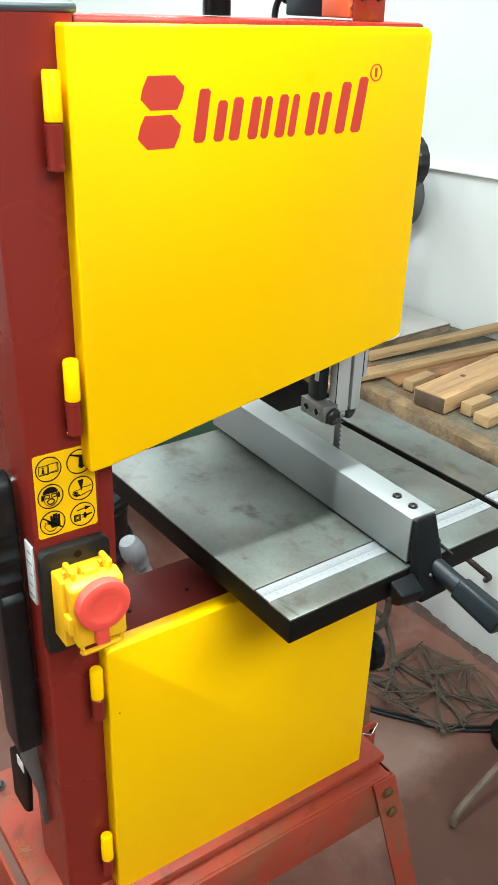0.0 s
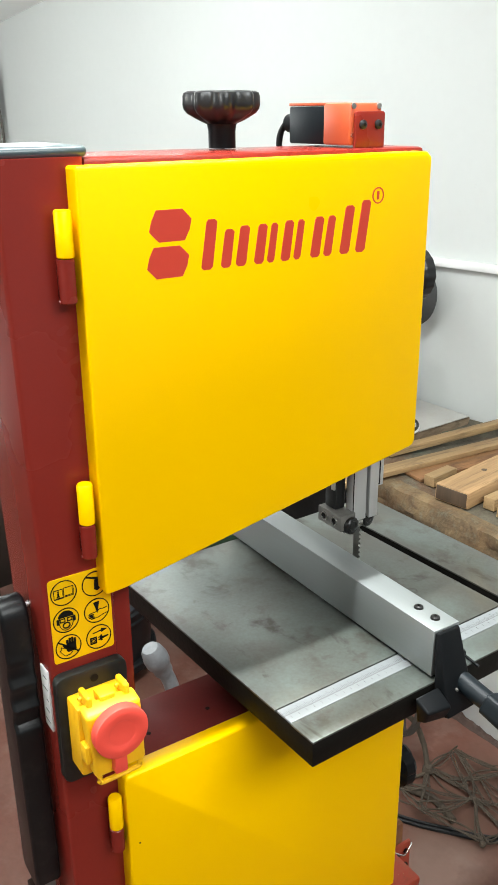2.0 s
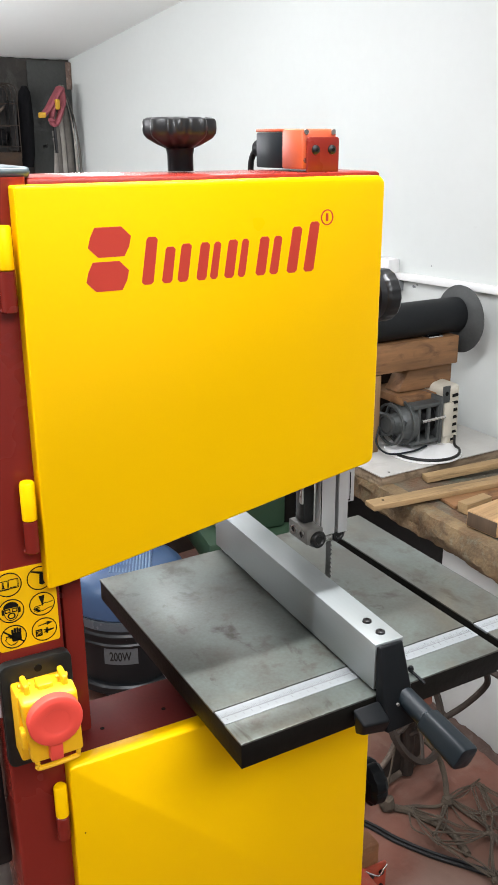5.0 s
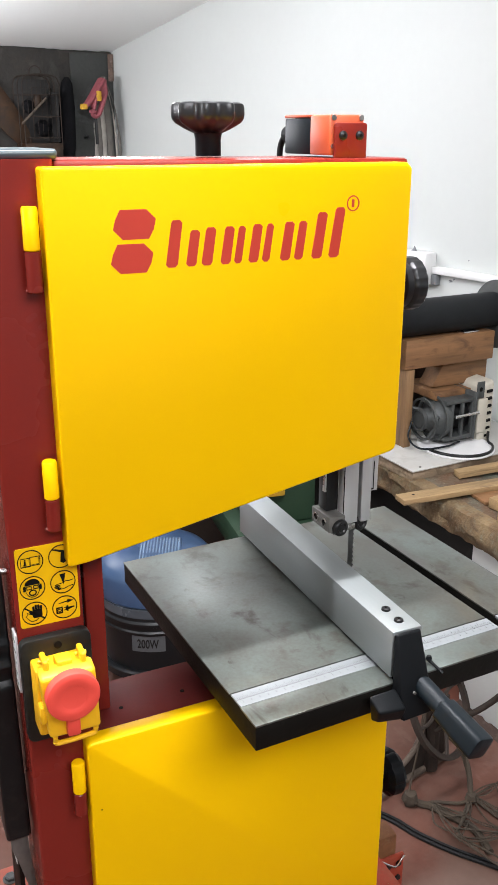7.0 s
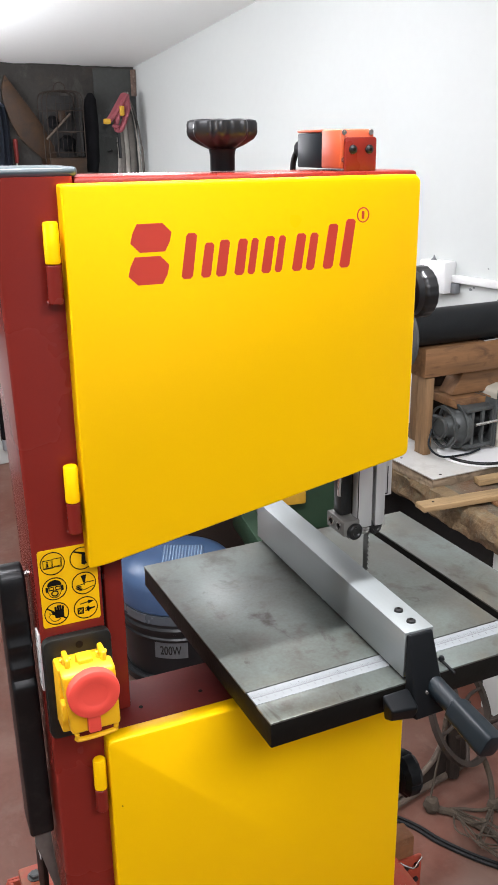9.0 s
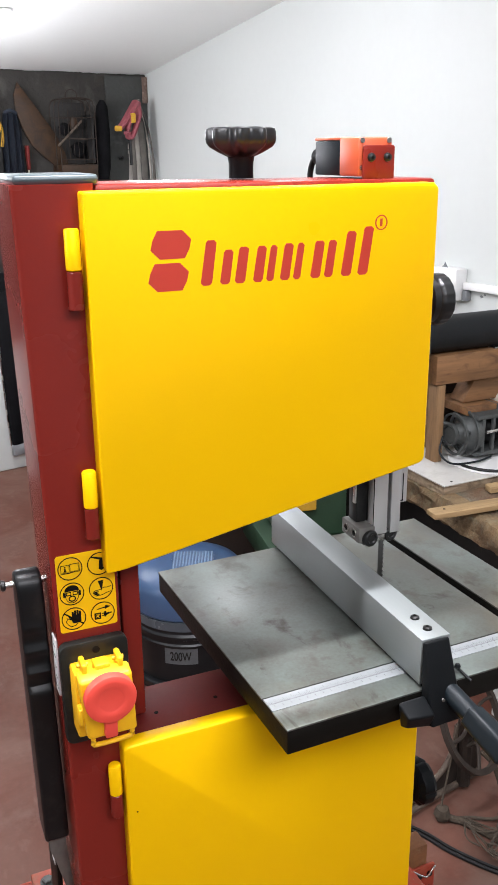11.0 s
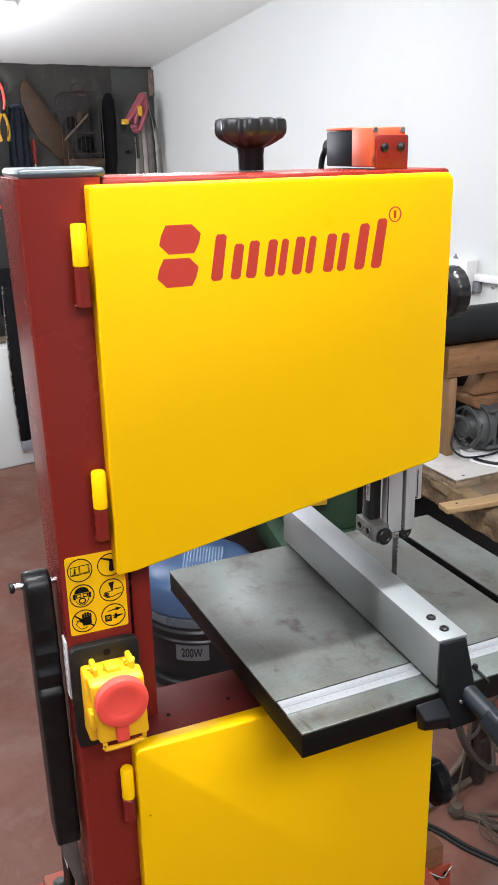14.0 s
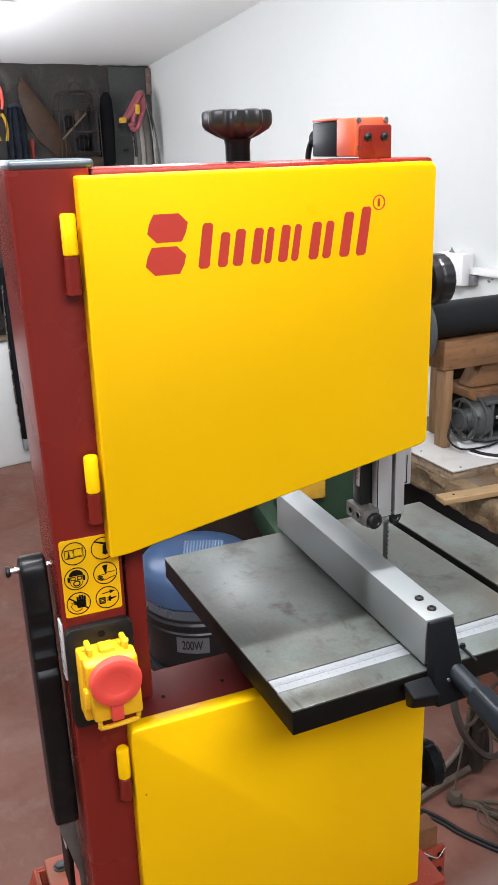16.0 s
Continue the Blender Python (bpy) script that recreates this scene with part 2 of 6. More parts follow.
RUST_BROWN = make_mat("rusty_brown_blade", (0.044, 0.019, 0.0055), 0.6, metal=0.2, vary=0.6, scale=9, fine=120, bump=0.4)
DUST = make_mat("sawdust", (0.30, 0.15, 0.07), 0.95, vary=0.3, scale=60, fine=400, bump=1.0, depth=0.003)
PLATE_BLACK = make_mat("dusty_black_switch_plate", (0.0105, 0.0115, 0.0100), 0.42, spec=0.35, vary=0.35, scale=16, fine=700, bump=0.2, depth=0.0004, stain=0.4, stain_color=(0.035, 0.036, 0.031))
DIRT = make_mat("brown_floor_dirt", (0.055, 0.032, 0.024), 0.95, vary=0.4, scale=18, fine=200, bump=0.6, depth=0.003, stain=0.5, stain_color=(0.10, 0.075, 0.062))
DENIM = make_mat("dark_blue_cloth", (0.012, 0.018, 0.038), 0.9, vary=0.35, scale=14, fine=500, bump=0.6, depth=0.002)
GREY_CLOTH = make_mat("grey_cloth", (0.20, 0.22, 0.25), 0.9, vary=0.25, scale=14, fine=500, bump=0.6, depth=0.002)
PINK = make_mat("pink_webbing", (0.27, 0.062, 0.076), 0.7, vary=0.2, scale=30, bump=0.3)
BAG_YELLOW = make_mat("yellow_webbing", (0.52, 0.29, 0.02), 0.7, vary=0.15, scale=30, bump=0.3)
WEBBING = make_mat("grey_webbing", (0.30, 0.28, 0.25), 0.8, vary=0.25, scale=20, bump=0.3)
WEBBING_DARK = make_mat("dark_grey_webbing", (0.11, 0.10, 0.088), 0.85, vary=0.3, scale=20, bump=0.3)
add_smears(RUST_BROWN, (0.014, 0.009, 0.006), 9, 0.50, 0.66, 0.8, (1, 1, 0.4), 0.5)
add_smears(RUST_BROWN, (0.10, 0.048, 0.018), 14, 0.60, 0.72, 0.6, (1, 1, 0.5), 0.5)
BLOCK_WOOD = make_mat("orange_brown_block_wood", (0.17, 0.066, 0.022), 0.8, vary=0.4, scale=30, fine=200, bump=0.5, stain=0.5, stain_color=(0.20, 0.11, 0.05))
BLACK_CLOTH = make_mat("black_cloth", (0.007, 0.007, 0.008), 0.95, spec=0.1, vary=0.3, scale=12, bump=0.5, depth=0.003)
WHITE_PVC = make_mat("white_pvc", (0.78, 0.78, 0.77), 0.35, vary=0.04, scale=10, bump=0.05)
FLANGE = make_mat("worn_flange_iron", (0.055, 0.058, 0.057), 0.55, spec=0.4, vary=0.3, scale=8, fine=120, bump=0.2, depth=0.0006)
CAP = make_mat("blue_grey_cap_plastic", (0.035, 0.055, 0.062), 0.30, spec=0.6, vary=0.15, scale=12, fine=500, bump=0.1, depth=0.0003)
PLATFORM_RED = make_mat("dusty_dark_red_paint", (0.105, 0.010, 0.008), 0.55, vary=0.2, scale=9, fine=300, bump=0.15, depth=0.0004, spec=0.25, stain=0.3, stain_color=(0.12, 0.03, 0.02))
BRASS = make_mat("tarnished_brass_bolt", (0.20, 0.125, 0.055), 0.45, metal=0.7, vary=0.4, scale=90, fine=500, bump=0.4, depth=0.0005)
TONGUE = make_mat("worn_grey_steel", (0.16, 0.155, 0.14), 0.5, metal=0.5, vary=0.3, scale=30, bump=0.2, depth=0.0004)
PAPER_GREY = make_mat("silver_label_film", (0.20, 0.21, 0.22), 0.4, vary=0.3, scale=9, bump=0.0)
MOSS = make_mat("mossy_bench_wood", (0.125, 0.112, 0.080), 0.9, vary=0.35, scale=14, fine=110, bump=1.0, depth=0.005, dark=(0.075, 0.060, 0.040), stain=0.6, stain_color=(0.075, 0.082, 0.060))
add_smears(MOSS, (0.075, 0.125, 0.092), 6, 0.54, 0.66, 0.6)
add_smears(MOSS, (0.13, 0.056, 0.022), 4.5, 0.53, 0.66, 0.75)
add_smears(MOSS, (0.32, 0.28, 0.20), 46, 0.64, 0.72, 0.6)
RUST_PALE = make_mat("pale_rusty_iron", (0.105, 0.078, 0.058), 0.7, metal=0.2, vary=0.4, scale=25, fine=200, bump=0.4, depth=0.0008)
DULL_WALL = make_mat("dull_grey_wall_paint", (0.26, 0.26, 0.25), 0.8, vary=0.15, scale=2, fine=40, bump=0.2, depth=0.003)
GLOSS_BLACK = make_mat("glossy_black_knob_plastic", (0.011, 0.0115, 0.012), 0.30, spec=0.45, vary=0.2, scale=20, fine=600, bump=0.05, depth=0.0003)
EDGE_WOOD = make_mat("orange_brown_worn_wood", (0.190, 0.130, 0.066), 0.9, vary=0.35, scale=13, fine=110, bump=0.9, depth=0.004, dark=(0.060, 0.040, 0.022), stain=0.6, stain_color=(0.165, 0.155, 0.105))
add_smears(EDGE_WOOD, (0.19, 0.085, 0.028), 6, 0.50, 0.66, 0.6)
add_smears(EDGE_WOOD, (0.06, 0.032, 0.016), 14, 0.58, 0.70, 0.7, (1, 0.5, 1))
add_smears(RUST_BROWN, (0.012, 0.007, 0.004), 16, 0.50, 0.66, 0.8, (0.5, 1, 1))
add_smears(STAND_RED, (0.17, 0.078, 0.040), 11, 0.48, 0.66, 0.7)
add_smears(STAND_RED, (0.10, 0.030, 0.018), 30, 0.58, 0.70, 0.6)
add_smears(EDGE_WOOD, (0.085, 0.110, 0.070), 6, 0.56, 0.68, 0.6)
add_smears(JIG_WOOD, (0.12, 0.055, 0.024), 7, 0.52, 0.68, 0.6, (0.3, 1, 1))
add_smears(JIG_WOOD_Z, (0.13, 0.065, 0.03), 9, 0.54, 0.68, 0.6, (1, 1, 0.3))
add_smears(PINE, (0.26, 0.15, 0.07), 11, 0.56, 0.70, 0.5, (0.3, 1, 1))
add_smears(PLYWOOD, (0.11, 0.075, 0.045), 16, 0.52, 0.68, 0.75, (0.5, 1, 1))
DARK_WOOD = wood_mat("dark_weathered_end_wood", (0.075, 0.048, 0.028), along="z", dirt=0.5)
BROWN_SCAR = make_mat("bare_brown_plaster", (0.15, 0.10, 0.078), 0.9, vary=0.4, scale=20, fine=90, bump=0.6, depth=0.004, stain=0.5, stain_color=(0.30, 0.24, 0.20))
NAVY = make_mat("dark_navy_cloth", (0.012, 0.018, 0.030), 0.9, vary=0.4, scale=12, fine=300, bump=0.6, depth=0.003)
BROWN_DARK = make_mat("dark_brown_board", (0.030, 0.018, 0.012), 0.8, vary=0.35, scale=7, fine=120, bump=0.3)
add_smears(JIG_WOOD, (0.075, 0.034, 0.015), 22, 0.54, 0.70, 0.75, (0.5, 1, 1))
add_smears(JIG_WOOD_Z, (0.09, 0.045, 0.020), 26, 0.54, 0.70, 0.7, (1, 1, 0.3))
add_smears(PINE, (0.14, 0.085, 0.045), 30, 0.60, 0.72, 0.6, (0.2, 1, 1))
add_smears(PLYWOOD, (0.10, 0.070, 0.042), 28, 0.54, 0.68, 0.7, (0.6, 1, 1))
add_smears(PALE_TOP, (0.26, 0.24, 0.21), 9, 0.55, 0.70, 0.5)
TUBE_GLOW = glow_mat("lit_lamp_tube", COOL, 12)


# ---- mesh helpers ----
def thing(name, label, category, group="", m=None, kind=""):
    e = new(name)
    e.empty_display_size = 0.05
    if m is not None:
        e.matrix_basis = m
    return tagged(e, label, category, group, kind)


def finish(name, bm, material, smooth=True):
    bmesh.ops.recalc_face_normals(bm, faces=bm.faces)
    flags = [smooth] * len(bm.faces)
    if smooth:      # broad flat faces beside narrow rounded edges stay flat
        for i, f in enumerate(bm.faces):
            near = []
            for e in f.edges:
                if len(e.link_faces) == 2 and 0.02 < e.calc_face_angle(0.0) < 0.61:
                    near.append((e.link_faces[0] if e.link_faces[1] is f else e.link_faces[1]).calc_area())
            if near and max(near) < f.calc_area() / 3:
                flags[i] = False
    me = bpy.data.meshes.new(name)
    bm.to_mesh(me)
    bm.free()
    me.materials.append(material)
    if smooth:
        me.polygons.foreach_set("use_smooth", flags)
        me.set_sharp_from_angle(angle=radians(35))
    return me


def part(name, bm, material, parent, label="", m=None):
    ob = new(name, finish(name, bm, material))
    if parent is not None:
        ob.parent = parent
    if m is not None:
        ob.matrix_basis = m
    return tagged(ob, label) if label else ob


def solid(name, bm, material, label, category, kind="", group="", m=None):
    ob = new(name, finish(name, bm, material))
    if m is not None:
        ob.matrix_basis = m
    return tagged(ob, label, category, group, kind)


def box(x0, x1, y0, y1, z0, z1, bevel=0.0, seg=2, bm=None, m=None):
    b = bmesh.new()
    r = bmesh.ops.create_cube(b, size=1.0)
    for v in b.verts:
        v.co = Vector(((x0 + x1) / 2 + v.co.x * (x1 - x0), (y0 + y1) / 2 + v.co.y * (y1 - y0), (z0 + z1) / 2 + v.co.z * (z1 - z0)))
    if bevel:
        bmesh.ops.bevel(b, geom=list(b.edges), offset=bevel, segments=seg, profile=0.5, affect="EDGES", clamp_overlap=True)
    return join(bm, b, m)


def join(bm, b, m=None):
    if m is not None:
        bmesh.ops.transform(b, matrix=m, verts=b.verts)
    if bm is None:
        return b
    me = bpy.data.meshes.new("tmp")
    b.to_mesh(me)
    b.free()
    bm.from_mesh(me)
    bpy.data.meshes.remove(me)
    return bm


def axis_frame(p0, p1):
    d = (Vector(p1) - Vector(p0))
    return Matrix.Translation(p0) @ d.to_track_quat("Z", "Y").to_matrix().to_4x4(), d.length


def lathe(profile, segs=32, m=None, bm=None, wave=None):
    """Turn a profile of (radius, height) round the z axis."""
    b = bmesh.new()
    rings = []
    for r, z in profile:
        if r < 1e-6:
            rings.append([b.verts.new((0, 0, z))])
        else:
            ring = []
            for i in range(segs):
                a = 2 * math.pi * i / segs
                k = r * (wave(a, z) if wave else 1.0)
                ring.append(b.verts.new((k * math.cos(a), k * math.sin(a), z)))
            rings.append(ring)
    for A, B in zip(rings, rings[1:]):
        n = max(len(A), len(B))
        for i in range(n):
            j = (i + 1) % n
            q = [A[i % len(A)], A[j % len(A)], B[j % len(B)], B[i % len(B)]]
            q = [v for k, v in enumerate(q) if v not in q[:k]]
            if len(q) > 2:
                b.faces.new(q)
    for R in (rings[0], rings[-1]):
        if len(R) > 2:
            b.faces.new(R)
    return join(bm, b, m)


def rod(p0, p1, r, segs=20, bm=None, chamfer=0.0, r1=None):
    m, L = axis_frame(p0, p1)
    r1 = r if r1 is None else r1
    c = min(chamfer, L / 3)
    prof = [(0, 0), (r - c, 0), (r, c), (r1, L - c), (r1 - c, L), (0, L)] if c else [(0, 0), (r, 0), (r1, L), (0, L)]
    return lathe(prof, segs, m, bm)


def prism(pts, depth, bevel=0.0, seg=2, m=None, bm=None):
    """A polygon in x and y, raised by depth along z."""
    b = bmesh.new()
    lo = [b.verts.new((x, y, 0)) for x, y in pts]
    hi = [b.verts.new((x, y, depth)) for x, y in pts]
    n = len(pts)
    b.faces.new(lo[::-1])
    b.faces.new(hi)
    for i in range(n):
        b.faces.new((lo[i], lo[(i + 1) % n], hi[(i + 1) % n], hi[i]))
    bmesh.ops.recalc_face_normals(b, faces=b.faces)
    if bevel:
        bmesh.ops.bevel(b, geom=list(b.edges), offset=bevel, segments=seg, profile=0.5, affect="EDGES", clamp_overlap=True)
    return join(bm, b, m)


def spline(points, steps=8):
    pts = [Vector(p) for p in points]
    ext = [pts[0] * 2 - pts[1]] + pts + [pts[-1] * 2 - pts[-2]]
    out = []
    for i in range(1, len(ext) - 2):
        a, b, c, d = ext[i - 1:i + 3]
        for s in range(steps):
            t = s / steps
            out.append(0.5 * ((2 * b) + (c - a) * t + (2 * a - 5 * b + 4 * c - d) * t * t + (3 * b - a - 3 * c + d) * t ** 3))
    out.append(pts[-1])
    return out


def sweep(points, r, segs=10, steps=8, bm=None, flat=1.0, closed=False, smooth=True):
    """A tube along a smooth line through the points."""
    line = spline(points, steps) if smooth else [Vector(p) for p in points]
    b = bmesh.new()
    rings, up = [], Vector((0, 0, 1))
    for i, p in enumerate(line):
        d = (line[min(i + 1, len(line) - 1)] - line[max(i - 1, 0)]).normalized()
        side = d.cross(up)
        if side.length < 0.1:
            side = d.cross(Vector((0, 1, 0)))
        side.normalize()
        nor = side.cross(d).normalized()
        rings.append([b.verts.new(p + side * (r * math.cos(2 * math.pi * k / segs)) + nor * (r * flat * math.sin(2 * math.pi * k / segs))) for k in range(segs)])
    for A, B in zip(rings, rings[1:]):
        for k in range(segs):
            b.faces.new((A[k], A[(k + 1) % segs], B[(k + 1) % segs], B[k]))
    b.faces.new(rings[0][::-1])
    b.faces.new(rings[-1])
    return join(bm, b)


FRONT = Matrix(((1, 0, 0, 0), (0, 0, -1, 0), (0, 1, 0, 0), (0, 0, 0, 1)))   # x, y of a drawing become x, z; raised towards -y


def rounded(x0, x1, z0, z1, r, n=5):
    pts = []
    for cx, cz, a0 in ((x1 - r, z0 + r, -90), (x1 - r, z1 - r, 0), (x0 + r, z1 - r, 90), (x0 + r, z0 + r, 180)):
        for i in range(n + 1):
            a = radians(a0 + 90 * i / n)
            pts.append((cx + r * math.cos(a), cz + r * math.sin(a)))
    return pts


def ring(cx, cz, rx, rz, w, depth, m, bm=None, segs=28):
    b = bmesh.new()
    q = []
    for i in range(segs):
        a = 2 * math.pi * i / segs
        c, s = math.cos(a), math.sin(a)
        q.append([b.verts.new((cx + rx * k * c, cz + rz * k2 * s, z)) for k, k2, z in
                  ((1, 1, 0), (1, 1, depth), (1 - w / rx, 1 - w / rz, depth), (1 - w / rx, 1 - w / rz, 0))])
    for i in range(segs):
        A, B = q[i], q[(i + 1) % segs]
        for k in range(4):
            b.faces.new((A[k], B[k], B[(k + 1) % 4], A[(k + 1) % 4]))
    return join(bm, b, m)


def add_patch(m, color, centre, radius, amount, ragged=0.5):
    """One tinted patch with a ragged rim, for dust and painted shade."""
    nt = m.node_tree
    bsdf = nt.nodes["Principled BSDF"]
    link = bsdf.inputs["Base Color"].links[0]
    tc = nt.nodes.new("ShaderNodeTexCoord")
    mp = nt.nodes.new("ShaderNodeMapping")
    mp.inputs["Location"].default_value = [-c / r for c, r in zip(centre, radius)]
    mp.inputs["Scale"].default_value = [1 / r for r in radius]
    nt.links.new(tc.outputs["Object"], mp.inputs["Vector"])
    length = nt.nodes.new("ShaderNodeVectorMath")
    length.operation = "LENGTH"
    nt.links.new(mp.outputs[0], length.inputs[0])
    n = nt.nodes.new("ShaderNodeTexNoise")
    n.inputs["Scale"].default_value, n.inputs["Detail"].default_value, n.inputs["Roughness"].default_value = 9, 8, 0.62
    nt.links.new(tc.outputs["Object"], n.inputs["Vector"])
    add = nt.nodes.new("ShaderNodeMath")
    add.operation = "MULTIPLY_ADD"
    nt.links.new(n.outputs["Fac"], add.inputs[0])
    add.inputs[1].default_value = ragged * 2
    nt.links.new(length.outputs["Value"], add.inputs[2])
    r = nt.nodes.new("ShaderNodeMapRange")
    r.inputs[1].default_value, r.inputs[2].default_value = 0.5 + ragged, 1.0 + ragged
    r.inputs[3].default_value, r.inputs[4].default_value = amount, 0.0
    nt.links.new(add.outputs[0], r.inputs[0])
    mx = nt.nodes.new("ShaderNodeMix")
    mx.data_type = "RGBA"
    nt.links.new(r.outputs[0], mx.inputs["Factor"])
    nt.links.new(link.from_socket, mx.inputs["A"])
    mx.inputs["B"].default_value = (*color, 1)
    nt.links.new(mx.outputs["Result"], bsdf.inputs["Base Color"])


# Pale dust patch on the floor.
patch_at = ROOM.inverted() @ Vector((0.93, 0.37, 0))
add_patch(FLOOR, (0.17, 0.115, 0.092), (patch_at.x, patch_at.y, 0), (0.17, 0.13, 1), 0.7)
# Darker brown patch round the rope net.
patch_at = ROOM.inverted() @ Vector((1.13, 0.49, 0))
add_patch(FLOOR, (0.085, 0.046, 0.032), (patch_at.x, patch_at.y, 0), (0.24, 0.20, 1), 0.7)
# The saw's shade on the floor is put into this dark patch.
patch_at = ROOM.inverted() @ Vector((0.93, 0.14, 0))
add_patch(FLOOR, (0.060, 0.026, 0.017), (patch_at.x, patch_at.y, 0), (0.44, 0.22, 1), 0.92)

# ---- the room ----
U0, V0 = -3.6, -3.4
T = 0.15
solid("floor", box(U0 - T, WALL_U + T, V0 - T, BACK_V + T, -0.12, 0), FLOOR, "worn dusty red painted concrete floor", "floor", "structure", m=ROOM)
wall_e = solid("wall_east", box(WALL_U, WALL_U + T, V0 - T, BACK_V + T, 0, 3.3), PLASTER, "smooth white painted plaster wall", "wall", "structure", m=ROOM)
solid("wall_north", box(U0 - T, WALL_U, BACK_V, BACK_V + T, 0, 3.3), PLASTER, "plain white back wall", "wall", "structure", m=ROOM)
# Unseen walls close the room; west is pale, south dull, to set bounce light.
solid("wall_west", box(U0 - T, U0, V0 - T, BACK_V, 0, 3.3), PLASTER, "plain white wall", "wall", "structure", m=ROOM)
wall_s = box(U0, -0.6, V0 - T, V0, 0, 3.3)
box(0.8, WALL_U, V0 - T, V0, 0, 3.3, bm=wall_s)
box(-0.6, 0.8, V0 - T, V0, 2.25, 3.3, bm=wall_s)
solid("wall_south", wall_s, DULL_WALL, "unseen dull grey closing wall with a doorway gap", "wall", "structure", m=ROOM)

# ceiling rises from the back wall towards the doorway
bm = bmesh.new()
prof = [(U0 - T, 0.0), (WALL_U + T, 0.0), (WALL_U + T, 0.35), (U0 - T, 0.35)]
ends = []
for v in (V0 - T, BACK_V + T):
    ends.append([bm.verts.new((u, v, ceiling_z(v) + dz)) for u, dz in prof])
for i in range(len(prof)):
    j = (i + 1) % len(prof)
    bm.faces.new((ends[0][i], ends[0][j], ends[1][j], ends[1][i]))
for e in ends:
    bm.faces.new(e)
solid("ceiling", bm, CEIL, "sloping white painted ceiling", "ceiling", "structure", m=ROOM)

# bare cement with a ragged upper rim over a white painted ledge, smoother and paler in the corner
bm = bmesh.new()
prev = None
for i in range(161):
    u = U0 + (WALL_U - 0.004 - U0) * i / 160
    q = Vector((u * 7, 0.5, 3.0))
    top = 2.022 + 0.008 * noise.noise(q) + 0.006 * noise.noise(q * 3.3)
    cur = [bm.verts.new(p) for p in ((u, BACK_V - 0.03, 0.655), (u, BACK_V - 0.03, top - 0.012), (u, BACK_V - 0.022, top), (u, BACK_V - 0.002, top), (u, BACK_V - 0.002, 0.655))]
    if prev:
        for k in range(5):
            bm.faces.new((prev[k], prev[(k + 1) % 5], cur[(k + 1) % 5], cur[k]))
    else:
        bm.faces.new(cur)
    prev = cur
bm.faces.new(prev[::-1])
solid("wall_cement", bm, CEMENT, "dark unpainted rough cement upper wall", "wall", "structure", m=ROOM)
bm = box(1.868, WALL_U - 0.003, BACK_V - 0.042, BACK_V - 0.031, 0.656, 2.012, 0.005, 2)
solid("wall_pier", bm, CEMENT_LIGHT, "smoother grey-green cement patch in the corner", "wall patch", "structure", m=ROOM)
bm = box(WALL_U - 0.035, WALL_U - 0.003, BACK_V - 0.052, BACK_V - 0.043, 1.875, 2.010, 0.004, 2)
solid("wall_scar", bm, BROWN_SCAR, "brown bare strip where the plaster broke away", "wall patch", "structure", m=ROOM)
solid("wall_ledge", box(U0, WALL_U - 0.003, 3.66, BACK_V - 0.004, 0, 0.65, 0.008, 3), PLASTER, "low white painted wall ledge", "ledge", "structure", m=ROOM)


def ceiling_lamp(name, u, v, length, turn=0):
    z = ceiling_z(v)
    t = thing(name, "slim white ceiling lamp with a lit tube", "ceiling lamp", "ceiling lamps", ROOM @ pose(u, v, z, -9.6, 0, 0) @ pose(0, 0, 0, 0, 0, turn))
    part("housing", box(-length / 2, length / 2, -0.03, 0.03, -0.035, -0.002, 0.006), WHITE_PVC, t)
    part("tube", rod((-length / 2 + 0.02, 0, -0.052), (length / 2 - 0.02, 0, -0.052), 0.013), TUBE_GLOW, t, "glowing white tube")
    return t


ceiling_lamp("ceiling_lamp", 0.11, -0.057, 1.2, -7)
ceiling_lamp("ceiling_lamp", -0.35, -1.75, 1.2)
ceiling_lamp("ceiling_lamp", -0.35, -2.15, 1.2)
# Unseen lamp, added to brighten the bench-side wall and the ceiling.
ceiling_lamp("ceiling_lamp", 1.12, 1.50, 1.2, 90)
ceiling_lamp("ceiling_lamp", 0.45, 2.97, 1.2)
# Unseen lamp, added to brighten the column's left side, floor and ceiling.
ceiling_lamp("ceiling_lamp", -1.75, 0.95, 1.2)

# paint flaking off the side wall beside the conduit
for v, z, w, h in ((1.377, 1.118, 0.010, 0.006), (1.362, 1.126, 0.006, 0.004), (1.303, 1.199, 0.004, 0.003), (1.175, 1.104, 0.008, 0.004)):
    flake = [(w * (0.8 + 0.3 * math.sin(5 * a)) * math.cos(a), h * (0.8 + 0.3 * math.cos(3 * a)) * math.sin(a)) for a in [2 * math.pi * k / 9 for k in range(9)]]
    part("paint_flake", prism(flake, 0.0012, m=pose(WALL_U, v, z, 90, 0, -90)), PAPER_GREY, wall_e, "grey chipped paint")

# junction box and conduit on the side wall
t = thing("junction_box", "white wall box with a hanging tab", "junction box", m=ROOM)
part("box", box(WALL_U - 0.06, WALL_U - 0.001, 1.45, 1.58, 1.098, 1.212, 0.006), WHITE_PVC, t)
part("tab", prism([(-0.014, 0), (0.014, 0), (0.004, 0.008), (0, 0.018), (-0.006, 0.008)], 0.004, m=pose(WALL_U - 0.04, 1.527, 1.212, 90, 0, 90)), PAPER_GREY, t)
part("bracket", box(WALL_U - 0.028, WALL_U - 0.001, 1.425, 1.449, 1.099, 1.136, 0.003), PAPER_GREY, t)
